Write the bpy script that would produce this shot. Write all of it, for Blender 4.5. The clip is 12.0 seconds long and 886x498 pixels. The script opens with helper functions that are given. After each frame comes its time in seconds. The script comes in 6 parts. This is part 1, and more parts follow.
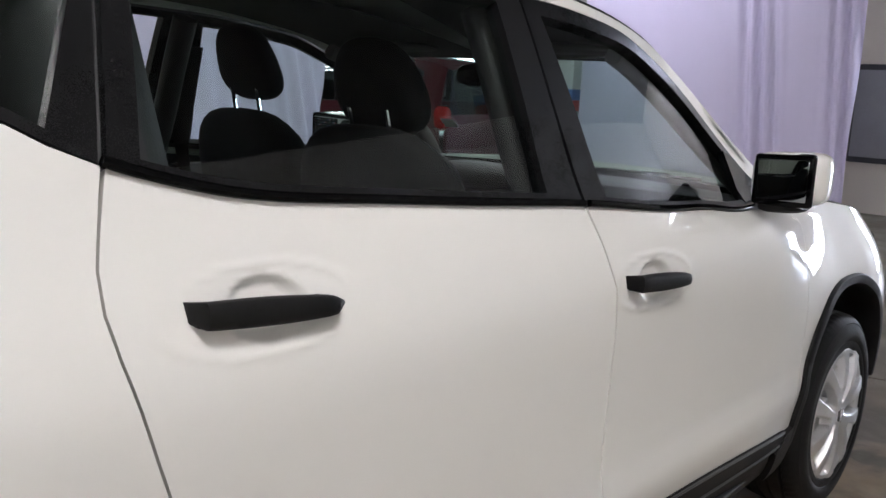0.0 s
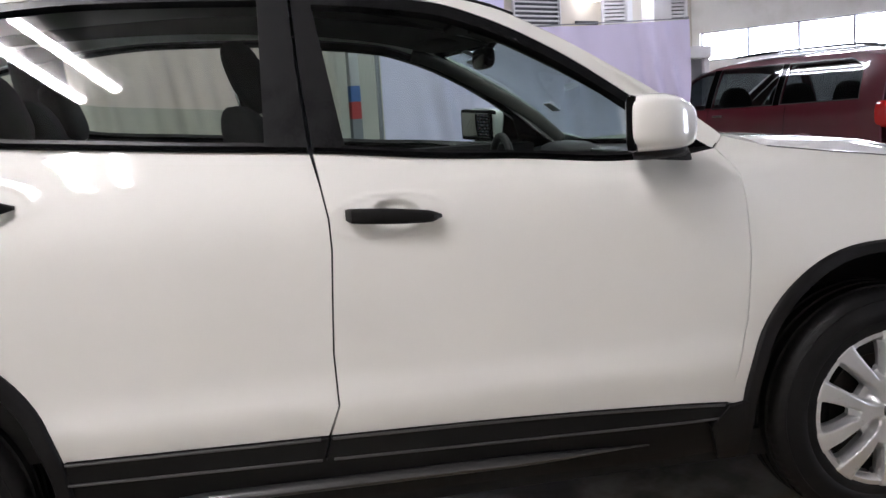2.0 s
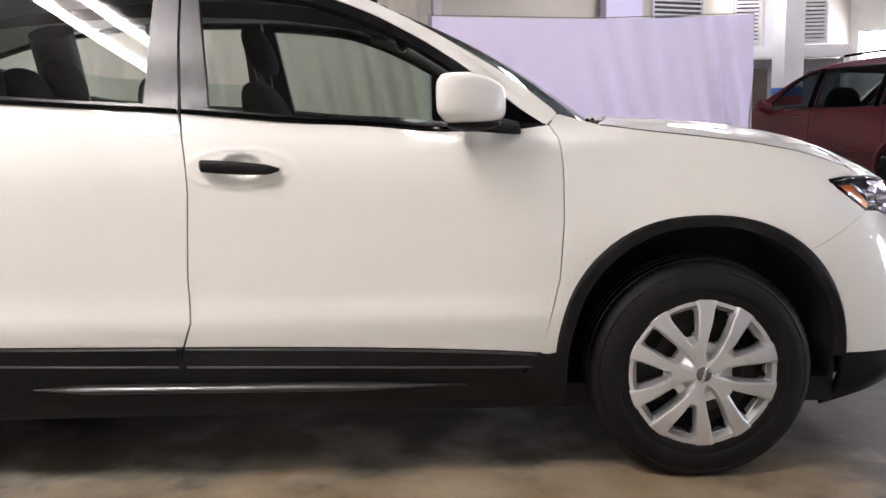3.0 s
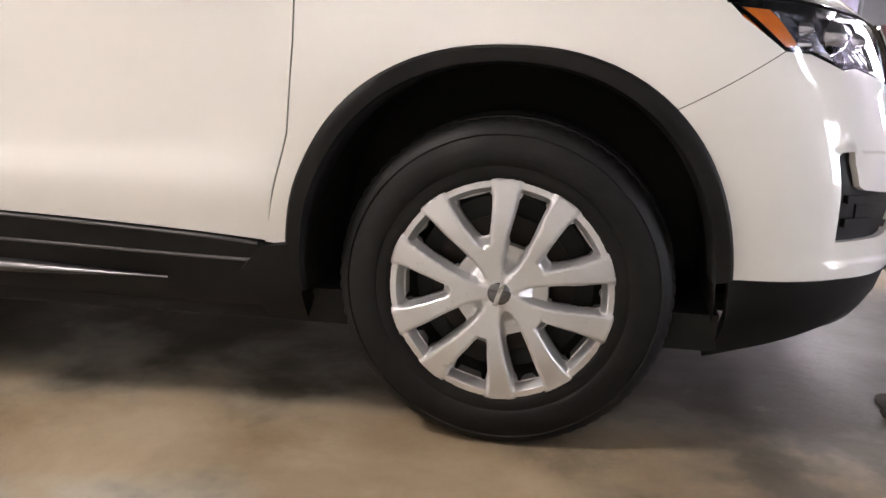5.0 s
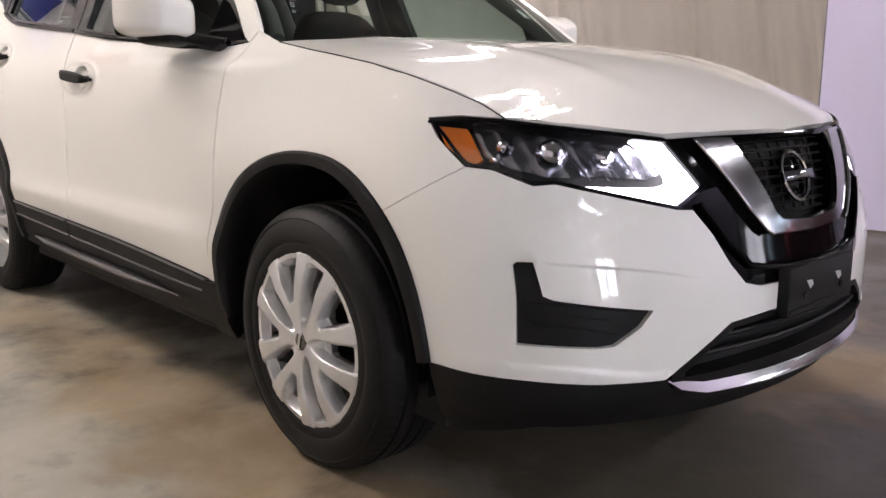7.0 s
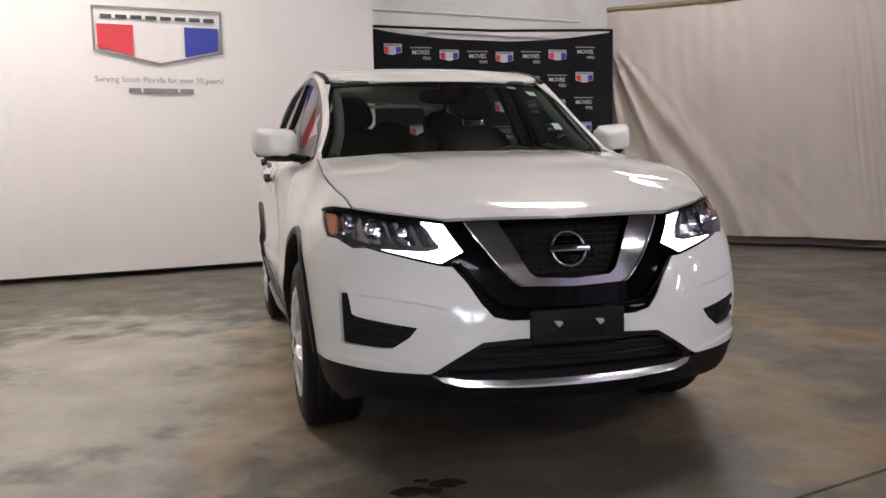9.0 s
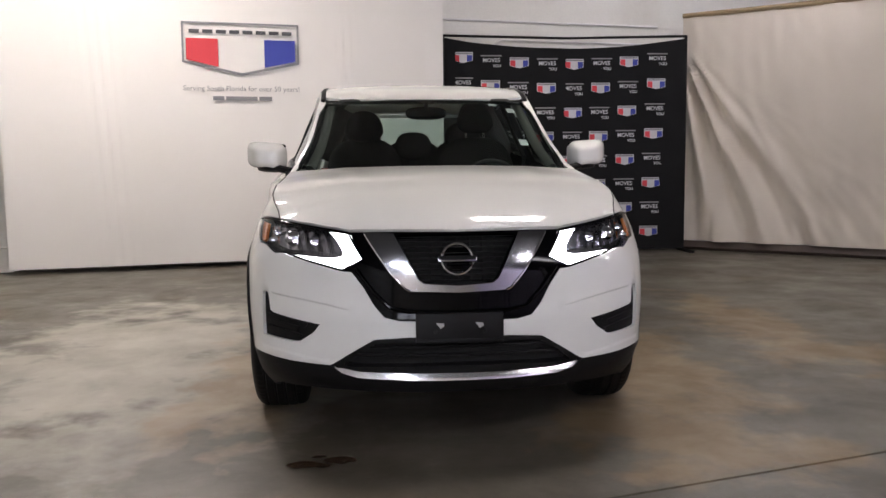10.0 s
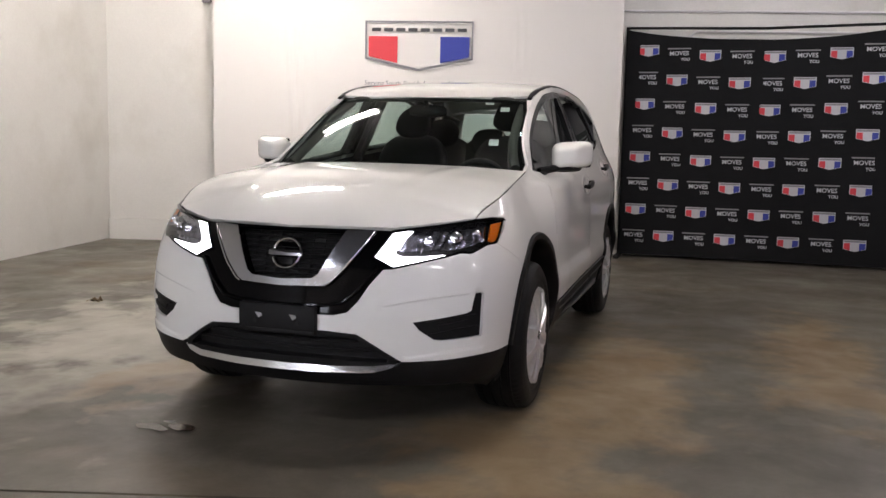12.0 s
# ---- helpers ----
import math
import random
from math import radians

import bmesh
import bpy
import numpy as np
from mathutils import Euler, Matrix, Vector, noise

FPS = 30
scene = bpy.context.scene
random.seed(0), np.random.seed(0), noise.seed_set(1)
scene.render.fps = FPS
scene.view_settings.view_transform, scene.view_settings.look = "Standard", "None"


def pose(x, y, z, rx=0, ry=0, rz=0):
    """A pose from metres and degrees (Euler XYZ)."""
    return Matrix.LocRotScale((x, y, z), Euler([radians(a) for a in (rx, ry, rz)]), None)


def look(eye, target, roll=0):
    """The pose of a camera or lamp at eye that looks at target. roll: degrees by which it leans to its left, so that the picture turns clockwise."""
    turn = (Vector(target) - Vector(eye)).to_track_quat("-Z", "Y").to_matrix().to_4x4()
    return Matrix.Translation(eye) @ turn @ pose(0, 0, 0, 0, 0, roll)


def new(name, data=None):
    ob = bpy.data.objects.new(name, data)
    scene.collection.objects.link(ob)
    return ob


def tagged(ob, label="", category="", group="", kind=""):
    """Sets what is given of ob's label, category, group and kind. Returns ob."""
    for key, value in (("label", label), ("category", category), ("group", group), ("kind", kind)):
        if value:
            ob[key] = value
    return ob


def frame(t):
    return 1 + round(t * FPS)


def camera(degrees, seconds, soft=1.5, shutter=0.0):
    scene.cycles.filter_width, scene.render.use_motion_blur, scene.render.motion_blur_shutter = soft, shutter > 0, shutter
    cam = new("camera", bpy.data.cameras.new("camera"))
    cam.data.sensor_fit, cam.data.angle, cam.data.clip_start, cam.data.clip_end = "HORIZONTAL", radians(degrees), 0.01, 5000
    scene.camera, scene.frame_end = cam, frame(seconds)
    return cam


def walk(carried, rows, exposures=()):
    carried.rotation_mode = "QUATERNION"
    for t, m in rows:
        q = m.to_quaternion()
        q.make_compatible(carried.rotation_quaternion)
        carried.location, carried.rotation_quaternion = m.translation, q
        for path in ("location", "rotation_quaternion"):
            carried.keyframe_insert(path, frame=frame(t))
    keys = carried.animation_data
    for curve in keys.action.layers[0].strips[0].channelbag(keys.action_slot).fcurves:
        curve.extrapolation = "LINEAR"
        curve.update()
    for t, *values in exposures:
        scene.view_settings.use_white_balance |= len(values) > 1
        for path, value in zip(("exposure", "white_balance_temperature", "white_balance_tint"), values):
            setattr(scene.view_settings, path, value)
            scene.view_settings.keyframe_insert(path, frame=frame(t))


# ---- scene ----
from mathutils import geometry

cam = camera(53.68, 12.0)
PATH = [
    (0.0, (-3.1087, -1.8144, 1.4288), (-1.6539, -0.4939, 1.0546), 2.581),
    (0.5, (-2.7598, -2.1345, 1.3961), (-1.5616, -0.5816, 1.0051), 1.232),
    (1.0, (-2.4335, -2.4480, 1.3626), (-1.4939, -0.7231, 0.9857), 0.209),
    (1.5, (-2.0671, -2.7390, 1.3054), (-1.4294, -0.8738, 0.9673), -1.699),
    (2.0, (-1.6754, -3.0716, 1.2674), (-1.3293, -1.1251, 0.9652), -3.436),
    (2.5, (-1.2447, -3.3573, 1.2283), (-1.1011, -1.3828, 0.9436), -2.957),
    (3.0, (-0.8041, -3.5419, 1.1691), (-0.8045, -1.5651, 0.8657), -1.428),
    (3.5, (-0.4158, -3.6585, 1.0871), (-0.4345, -1.6941, 0.7120), -1.440),
    (3.7, (-0.2999, -3.6054, 1.0523), (-0.3056, -1.6481, 0.6411), -1.315),
    (5.5, (0.4497, -2.3327, 0.8497), (-0.1536, -0.5008, 0.3206), 1.133),
    (6.0, (0.8503, -2.2587, 0.9499), (-0.0528, -0.5619, 0.3975), 0.518),
    (6.5, (1.3411, -2.1977, 1.0018), (0.1325, -0.6774, 0.5241), 1.010),
    (7.0, (1.8809, -2.1177, 1.0293), (0.4326, -0.7935, 0.6431), 0.042),
    (7.2, (2.1043, -2.0940, 1.0329), (0.5910, -0.8360, 0.6763), -0.622),
    (8.8, (3.6034, -1.3266, 1.0842), (1.7024, -0.7420, 0.8733), -1.414),
    (9.0, (3.7491, -1.1838, 1.1066), (1.8193, -0.6984, 0.9063), -1.235),
    (9.5, (4.0964, -0.8134, 1.1358), (2.1283, -0.5204, 0.9336), -0.610),
    (10.0, (4.2987, -0.3454, 1.1805), (2.3160, -0.1786, 0.9777), -0.519),
    (10.5, (4.3162, 0.1212, 1.1930), (2.3253, 0.0610, 1.0122), -1.227),
    (11.0, (4.3102, 0.6665, 1.1985), (2.3432, 0.3577, 1.0100), -1.263),
    (11.5, (4.2490, 1.1784, 1.2113), (2.3164, 0.7118, 0.9937), 0.493),
    (12.0, (4.1116, 1.6911, 1.2303), (2.2147, 1.0992, 1.0036), 1.293),
]
walk(cam, [(t, look(e, g, r)) for t, e, g, r in PATH], exposures=[(0,.02,6150,11),(.5,.22,6150,12),(1,.2,6150,12),(2,.22,6150,13),(2.5,.46,6350,14),(3.7,.64,6600,14),(5.5,.97,6800,15),(6,1.04,6750,15),(6.5,.78,6750,15),(7.2,.44,6750,15),(8.8,.06,6700,14),(12,.12,6700,12)])

world = bpy.data.worlds.new("world")
scene.world = world
world.use_nodes = True
world.node_tree.nodes["Background"].inputs[0].default_value = (0.75, 0.85, 1.0, 1)
world.node_tree.nodes["Background"].inputs[1].default_value = 0.4
TUBE_POWER = 90.0      # glow of the fluorescent tubes
DAY_POWER = 14.0        # daylight behind the far windows

# ---- materials ----


def mat(name, col, rough=.5, metal=0., vary=.0, scale=3., fine=60., bump=0., coat=0., spec=.5, dirt=None, dirt_scale=1.2, dirt_lo=.5, dirt_hi=.7, rough_vary=0., random_vary=0.):
    """A Principled material whose colour, gloss and relief vary at a coarse and a fine scale; dirt: a second colour in soft patches."""
    m = bpy.data.materials.new(name)
    m.use_nodes = True
    nt = m.node_tree
    N, L = nt.nodes, nt.links
    b = N["Principled BSDF"]
    b.inputs["Roughness"].default_value = rough
    b.inputs["Metallic"].default_value = metal
    b.inputs["Coat Weight"].default_value = coat
    b.inputs["Specular IOR Level"].default_value = spec
    b.inputs["Coat Roughness"].default_value = .03
    b.inputs["Base Color"].default_value = (*col, 1)
    if not (vary or bump or dirt or rough_vary):
        return m
    tc = N.new("ShaderNodeTexCoord")

    def nz(s, detail=5):
        n = N.new("ShaderNodeTexNoise")
        n.inputs["Scale"].default_value = s
        n.inputs["Detail"].default_value = detail
        n.inputs["Roughness"].default_value = .6
        L.new(tc.outputs["Object"], n.inputs["Vector"])
        return n
    a, f = nz(scale), nz(fine, 3)
    mix = N.new("ShaderNodeMix")
    mix.data_type = "RGBA"
    mix.inputs[6].default_value = (*[c * (1 - vary) for c in col], 1)
    mix.inputs[7].default_value = (*[min(1, c * (1 + vary)) for c in col], 1)
    av = N.new("ShaderNodeMath")
    av.operation = "MULTIPLY_ADD"
    av.inputs[1].default_value = .35
    L.new(f.outputs["Fac"], av.inputs[0])
    sc = N.new("ShaderNodeMath")
    sc.operation = "MULTIPLY"
    sc.inputs[1].default_value = .65
    L.new(a.outputs["Fac"], sc.inputs[0])
    L.new(sc.outputs[0], av.inputs[2])
    ramp = N.new("ShaderNodeMapRange")
    ramp.inputs[1].default_value, ramp.inputs[2].default_value = .3, .7
    L.new(av.outputs[0], ramp.inputs[0])
    L.new(ramp.outputs[0], mix.inputs[0])
    out = mix.outputs[2]
    if dirt:
        d = nz(dirt_scale, 6)
        r2 = N.new("ShaderNodeMapRange")
        r2.inputs[1].default_value, r2.inputs[2].default_value = dirt_lo, dirt_hi
        L.new(d.outputs["Fac"], r2.inputs[0])
        m2 = N.new("ShaderNodeMix")
        m2.data_type = "RGBA"
        m2.inputs[7].default_value = (*dirt, 1)
        L.new(r2.outputs[0], m2.inputs[0])
        L.new(out, m2.inputs[6])
        out = m2.outputs[2]
    L.new(out, b.inputs["Base Color"])
    if rough_vary:
        rr = N.new("ShaderNodeMapRange")
        rr.inputs[3].default_value, rr.inputs[4].default_value = max(.02, rough - rough_vary), min(1, rough + rough_vary)
        L.new(av.outputs[0], rr.inputs[0])
        L.new(rr.outputs[0], b.inputs["Roughness"])
    if bump:
        bp = N.new("ShaderNodeBump")
        bp.inputs["Strength"].default_value = 1
        bp.inputs["Distance"].default_value = bump
        L.new(f.outputs["Fac"], bp.inputs["Height"])
        L.new(bp.outputs[0], b.inputs["Normal"])
    return m


def glow(name, col, power):
    m = bpy.data.materials.new(name)
    m.use_nodes = True
    b = m.node_tree.nodes["Principled BSDF"]
    b.inputs["Base Color"].default_value = (*col, 1)
    b.inputs["Emission Color"].default_value = (*col, 1)
    b.inputs["Emission Strength"].default_value = power
    return m


def pane(name, tint, ior=1.45):
    """Thin glass: lets light straight through with a tint, and mirrors at grazing angles."""
    m = bpy.data.materials.new(name)
    m.use_nodes = True
    nt = m.node_tree
    nt.nodes.remove(nt.nodes["Principled BSDF"])
    t, g, lw, x = (nt.nodes.new("ShaderNode" + k) for k in ("BsdfTransparent", "BsdfGlossy", "LayerWeight", "MixShader"))
    pw, sc = nt.nodes.new("ShaderNodeMath"), nt.nodes.new("ShaderNodeMapRange")
    t.inputs[0].default_value = (*tint, 1)
    g.inputs["Roughness"].default_value = .01
    lw.inputs[0].default_value = .5
    pw.operation, pw.inputs[1].default_value = "POWER", 5
    sc.inputs[3].default_value, sc.inputs[4].default_value = 2 * ((ior - 1) / (ior + 1)) ** 2, 1
    nt.links.new(lw.outputs["Facing"], pw.inputs[0])
    nt.links.new(pw.outputs[0], sc.inputs[0])
    nt.links.new(sc.outputs[0], x.inputs[0])
    nt.links.new(t.outputs[0], x.inputs[1])
    nt.links.new(g.outputs[0], x.inputs[2])
    nt.links.new(x.outputs[0], nt.nodes["Material Output"].inputs[0])
    return m


def floor_mat():
    """Worn workshop concrete: pale scuffed patches, darker worn paths, ochre rusty stains, fine grit; some light and
    shade painted in.
    """
    m = bpy.data.materials.new("stained_concrete")
    m.use_nodes = True
    N, L = m.node_tree.nodes, m.node_tree.links
    b = N["Principled BSDF"]
    tc = N.new("ShaderNodeTexCoord")

    def nz(s, detail, rough=.6, warp=0., stretch=(1, 1, 1)):
        mp = N.new("ShaderNodeMapping")
        mp.inputs["Scale"].default_value = stretch
        L.new(tc.outputs["Object"], mp.inputs[0])
        n = N.new("ShaderNodeTexNoise")
        n.inputs["Scale"].default_value, n.inputs["Detail"].default_value = s, detail
        n.inputs["Roughness"].default_value, n.inputs["Distortion"].default_value = rough, warp
        L.new(mp.outputs[0], n.inputs["Vector"])
        return n.outputs["Fac"]

    def rng(x, a, b_, c=0., d=1.):
        r = N.new("ShaderNodeMapRange")
        for i, v in zip((1, 2, 3, 4), (a, b_, c, d)):
            r.inputs[i].default_value = v
        L.new(x, r.inputs[0])
        return r.outputs[0]

    def mix(f, a, c):
        x = N.new("ShaderNodeMix")
        x.data_type = "RGBA"
        L.new(f, x.inputs[0])
        for i, v in ((6, a), (7, c)):
            if isinstance(v, tuple):
                x.inputs[i].default_value = (*v, 1)
            else:
                L.new(v, x.inputs[i])
        return x.outputs[2]
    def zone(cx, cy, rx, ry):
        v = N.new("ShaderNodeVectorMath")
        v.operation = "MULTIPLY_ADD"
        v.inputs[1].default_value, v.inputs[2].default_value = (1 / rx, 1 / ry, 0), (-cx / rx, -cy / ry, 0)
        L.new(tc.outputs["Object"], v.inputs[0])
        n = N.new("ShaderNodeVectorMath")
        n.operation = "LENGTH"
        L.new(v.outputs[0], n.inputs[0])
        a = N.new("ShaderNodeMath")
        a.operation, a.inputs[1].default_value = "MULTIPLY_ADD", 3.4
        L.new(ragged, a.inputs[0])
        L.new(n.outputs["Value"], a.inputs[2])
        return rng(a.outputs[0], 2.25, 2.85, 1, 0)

    def most(a, b_):
        x = N.new("ShaderNodeMath")
        x.operation = "MAXIMUM"
        L.new(a, x.inputs[0])
        L.new(b_, x.inputs[1])
        return x.outputs[0]
    wide, mid, patch = nz(.45, 4, .5, .2), nz(1.7, 9, .62, .25), nz(.8, 8, .70, .4, (1.3, .8, 1))
    fine, grit, ragged = nz(34, 6, .7), nz(140, 3, .6), nz(2.3, 5, .58, .15)
    c = mix(rng(mid, .34, .66), (.094, .083, .062), (.160, .147, .117))
    c = mix(rng(wide, .42, .60), c, mix(rng(mid, .36, .64), (.080, .067, .047), (.132, .117, .089)))
    c = mix(rng(patch, .54, .64, 0, .55), c, mix(rng(fine, .35, .65), (.138, .100, .058), (.190, .143, .088)))
    c = mix(rng(nz(3.0, 10, .72, .3), .57, .68, 0, .45), c, (.24, .224, .184))
    c = mix(rng(nz(6.5, 8, .75, .3), .62, .70, 0, .5), c, (.35, .33, .28))
    c = mix(rng(nz(2.7, 9, .72, .3), .30, .40, .65, 0), c, (.062, .052, .041))
    c = mix(rng(nz(11, 6, .7), .67, .72, 0, .6), c, (.06, .05, .042))
    c = mix(rng(fine, .3, .7, .0, .2), c, (.10, .09, .076))
    c = mix(rng(grit, .62, .75, 0, .3), c, (.05, .045, .04))
    # wide ragged area beside the car, pale concrete with lamp light painted in
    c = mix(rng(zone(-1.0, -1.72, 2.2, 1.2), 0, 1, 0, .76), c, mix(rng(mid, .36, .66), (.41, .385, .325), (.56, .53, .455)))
    # a darker brown patch on the floor before the bonnet
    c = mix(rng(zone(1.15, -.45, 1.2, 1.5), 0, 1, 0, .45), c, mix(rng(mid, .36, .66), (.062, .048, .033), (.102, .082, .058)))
    # rusty stains on both sides of the car, its right-hand shadow painted in too
    rust_and_shade = zone(-.8, -1.0, 1.6, .28)
    for z in ((.30, -1.2, .5, .16), (-.5, 1.25, 1.4, .42), (-1.7, 2.35, 1.2, .36), (.75, 1.0, .6, .5), (-.7, 2.5, .35, .5), (2.6, .6, .7, .5)):
        rust_and_shade = most(rust_and_shade, zone(*z))
    c = mix(rng(rust_and_shade, 0, 1, 0, .66), c, mix(rng(mid, .40, .60), (.27, .18, .088), (.37, .265, .148)))
    c = mix(rng(nz(9, 7, .7, .5), .66, .74, 0, .30), c, (.12, .10, .08))
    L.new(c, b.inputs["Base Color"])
    L.new(rng(mid, .3, .7, .55, .30), b.inputs["Roughness"])
    bp = N.new("ShaderNodeBump")
    bp.inputs["Distance"].default_value = .0015
    L.new(fine, bp.inputs["Height"])
    L.new(bp.outputs[0], b.inputs["Normal"])
    return m


PAINT = mat("white_car_paint", (.80, .787, .745), .55, vary=.012, scale=2, fine=400, coat=1.0, rough_vary=.03)
BLACK_TRIM = mat("black_textured_plastic", (.0082, .0077, .0079), .5, spec=.17, vary=.25, scale=8, fine=900, bump=.0002, rough_vary=.08)
GLOSS_BLACK = mat("gloss_black_plastic", (.002, .002, .0023), .06, spec=.09, vary=.1, fine=300)
# lighter than the trim: highlights of sill and cladding put into the colour
SILL_HIGHLIGHT = mat("sill_highlight", (.028, .027, .027), .30, spec=.8, vary=.1, fine=300)
PILLAR = mat("black_pillar_film", (.007, .007, .0075), .28, spec=.22, vary=.1, fine=600, rough_vary=.05)
GAP = mat("dark_inner_shell", (.005, .005, .005), .8, vary=.2)
CHROME = mat("chrome", (.78, .78, .79), .07, 1.0, vary=.02, fine=80, rough_vary=.02)
LAMP_CHROME = mat("lamp_chrome", (.78, .78, .84), .14, 1.0, vary=.1, fine=80)
SATIN = mat("satin_chrome", (.19, .19, .20), .11, 1.0, vary=.04, fine=80, rough_vary=.04)
V_CHROME = mat("grille_chrome", (.37, .37, .39), .13, 1.0, vary=.04, fine=80, rough_vary=.04)
STRIP = mat("brushed_bumper_chrome", (.64, .64, .635), .18, 1.0, vary=.05, scale=6, fine=200, rough_vary=.06)
LAMP_FACET = mat("faceted_lamp_reflector", (.27, .27, .30), .2, 1.0, vary=.2, scale=60, fine=200, rough_vary=.05)
SILVER = mat("silver_wheel_cover", (.68, .68, .69), .32, .75, vary=.05, scale=14, fine=300, rough_vary=.06, dirt=(.35, .33, .31), dirt_scale=30, dirt_lo=.62, dirt_hi=.85)
RUBBER = mat("tyre_rubber", (.0066, .0063, .0064), .55, spec=.2, vary=.3, scale=9, fine=260, bump=.0006, rough_vary=.12, dirt=(.017, .0155, .014), dirt_scale=7, dirt_lo=.55, dirt_hi=.85)
STEEL_DARK = mat("dark_steel_wheel", (.02, .02, .02), .5, .6, vary=.3, fine=120)
RUSTY = mat("brake_disc", (.035, .03, .027), .45, .8, vary=.3, fine=90)
GLASS = pane("window_glass", (.80, .90, .86))
SCREEN = pane("windscreen_glass", (.50, .61, .575))
LENS = pane("lamp_lens", (.94, .95, .97))
SEAT = mat("black_seat_cloth", (.0055, .0053, .0053), .9, spec=.15, vary=.25, scale=20, fine=160, bump=.0004)
DASH = mat("dark_dashboard", (.022, .022, .022), .5, spec=.3, vary=.15, scale=6, fine=700, bump=.0004)
LINER = mat("grey_headliner", (.085, .084, .074), .95, vary=.08, fine=500)
AMBER = mat("amber_reflector", (.58, .135, .008), .22, vary=.15, scale=90, fine=400, coat=.8)
MIRROR = mat("mirror_glass", (.34, .35, .36), .02, 1.0)
DRL = glow("running_light", (.93, .90, 1.0), 14.0)
WHITE_BIT = mat("white_plastic", (.8, .8, .78), .5)
CONCRETE = floor_mat()
JOINT = mat("joint_dirt", (.035, .03, .027), .9, vary=.3)
PLASTER = mat("white_painted_wall", (.74, .72, .68), .75, vary=.07, scale=.8, fine=40, bump=.0012, dirt=(.56, .525, .46), dirt_scale=.7, dirt_lo=.5, dirt_hi=.85)
BEIGE = mat("beige_painted_wall", (.66, .60, .52), .8, vary=.05, scale=1, fine=40, bump=.001)
BANNER = mat("white_banner_cloth", (.76, .73, .70), .8, vary=.025, scale=.9, fine=500)
SHEET = mat("cream_curtain_cloth", (.60, .54, .47), .9, vary=.05, scale=1.1, fine=700, bump=.0004)
LILAC = mat("lavender_sheet_cloth", (.70, .645, .84), .9, vary=.03, scale=1.1, fine=700, bump=.0004)
BLACK_CLOTH = mat("black_backdrop_cloth", (.0064, .0064, .0072), .85, spec=.22, vary=.25, scale=3, fine=600)
PRINT_RED = mat("red_print", (.60, .045, .06), .7, vary=.04)
PRINT_BLUE = mat("blue_print", (.03, .045, .30), .7, vary=.04)
PRINT_WHITE = mat("white_print", (.78, .78, .80), .7, vary=.03)
PRINT_PALE = mat("pale_grey_print", (.50, .50, .52), .7, vary=.04)
PRINT_GREY = mat("grey_print", (.20, .20, .21), .6, vary=.05)
PRINT_DARK = mat("dark_print", (.05, .05, .055), .6, vary=.05)
CEILING = mat("painted_ceiling", (.13, .127, .124), .85, vary=.06, scale=.7, fine=20)
VAN_RED = mat("dark_red_car_paint", (.072, .004, .010), .3, vary=.03, fine=500, coat=1.0)
DARK_PANE = pane("tinted_glass", (.36, .40, .42), 1.5)
TUBE = glow("fluorescent_tube", (1.0, .95, .915), TUBE_POWER * 1.9)
TUBE_DIM = glow("dim_fluorescent_tube", (1.0, .95, .915), TUBE_POWER * .95)
# glow of an added, unseen fill lamp before the car
TUBE_FILL = glow("cool_fill_tube", (.80, .85, 1.0), TUBE_POWER * .50)
TUBE_GLOBE = glow("lamp_globe", (1.0, .95, .88), 6.0)
TUBE_HALL = glow("hall_fluorescent_tube", (.94, .93, 1.0), TUBE_POWER * .56)
DOOR_LIGHT = glow("daylight_behind_the_door", (.82, .88, 1.0), 18.0)
DAYLIGHT = glow("daylight", (.86, .90, 1.0), DAY_POWER)
TAIL = mat("red_lamp_plastic", (.45, .01, .01), .15, coat=1, vary=.1, fine=200)
BASE_WOOD = mat("dark_brown_skirting", (.05, .035, .028), .6, vary=.2, fine=50)
RAIL_WOOD = mat("brown_rail_wood", (.26, .19, .11), .7, vary=.25, scale=4, fine=60)
POST_WHITE = mat("white_post_paint", (.7, .68, .68), .6, vary=.06, scale=3, fine=60)
POST_GREY = mat("grey_post_paint", (.25, .25, .27), .6, vary=.1, scale=3, fine=60)
POST_RED = mat("red_post_paint", (.5, .04, .035), .55, vary=.08, fine=60)
POST_BLUE = mat("blue_post_paint", (.06, .16, .45), .55, vary=.08, fine=60)
STAIN = mat("wet_oil_stain", (.055, .034, .021), .14, vary=.4, scale=9, fine=60, rough_vary=.1)

# ---- building helpers ----


def mesh_ob(name, verts, faces, material, parent=None, label="", smooth_=False):
    me = bpy.data.meshes.new(name)
    me.from_pydata([tuple(v) for v in verts], [], faces)
    me.materials.append(material)
    if smooth_:
        me.shade_smooth()
    ob = new(name, me)
    ob.parent = parent
    if label:
        ob["label"] = label
    return ob


def part(name, bm, material, parent, label="", smooth_=True):
    """Links a bmesh as one mesh object under a thing or a part."""
    bmesh.ops.recalc_face_normals(bm, faces=bm.faces)
    me = bpy.data.meshes.new(name)
    bm.to_mesh(me)
    bm.free()
    me.materials.append(material)
    if smooth_:
        me.shade_smooth()
        me.set_sharp_from_angle(angle=radians(38))
    ob = new(name, me)
    ob.parent = parent
    if label:
        ob["label"] = label
    return ob


def thing(name, label, category, group="", kind="", at=(0, 0, 0), turn=0):
    e = new(name)
    e.matrix_world = pose(*at, 0, 0, turn)
    return tagged(e, label, category, group, kind)


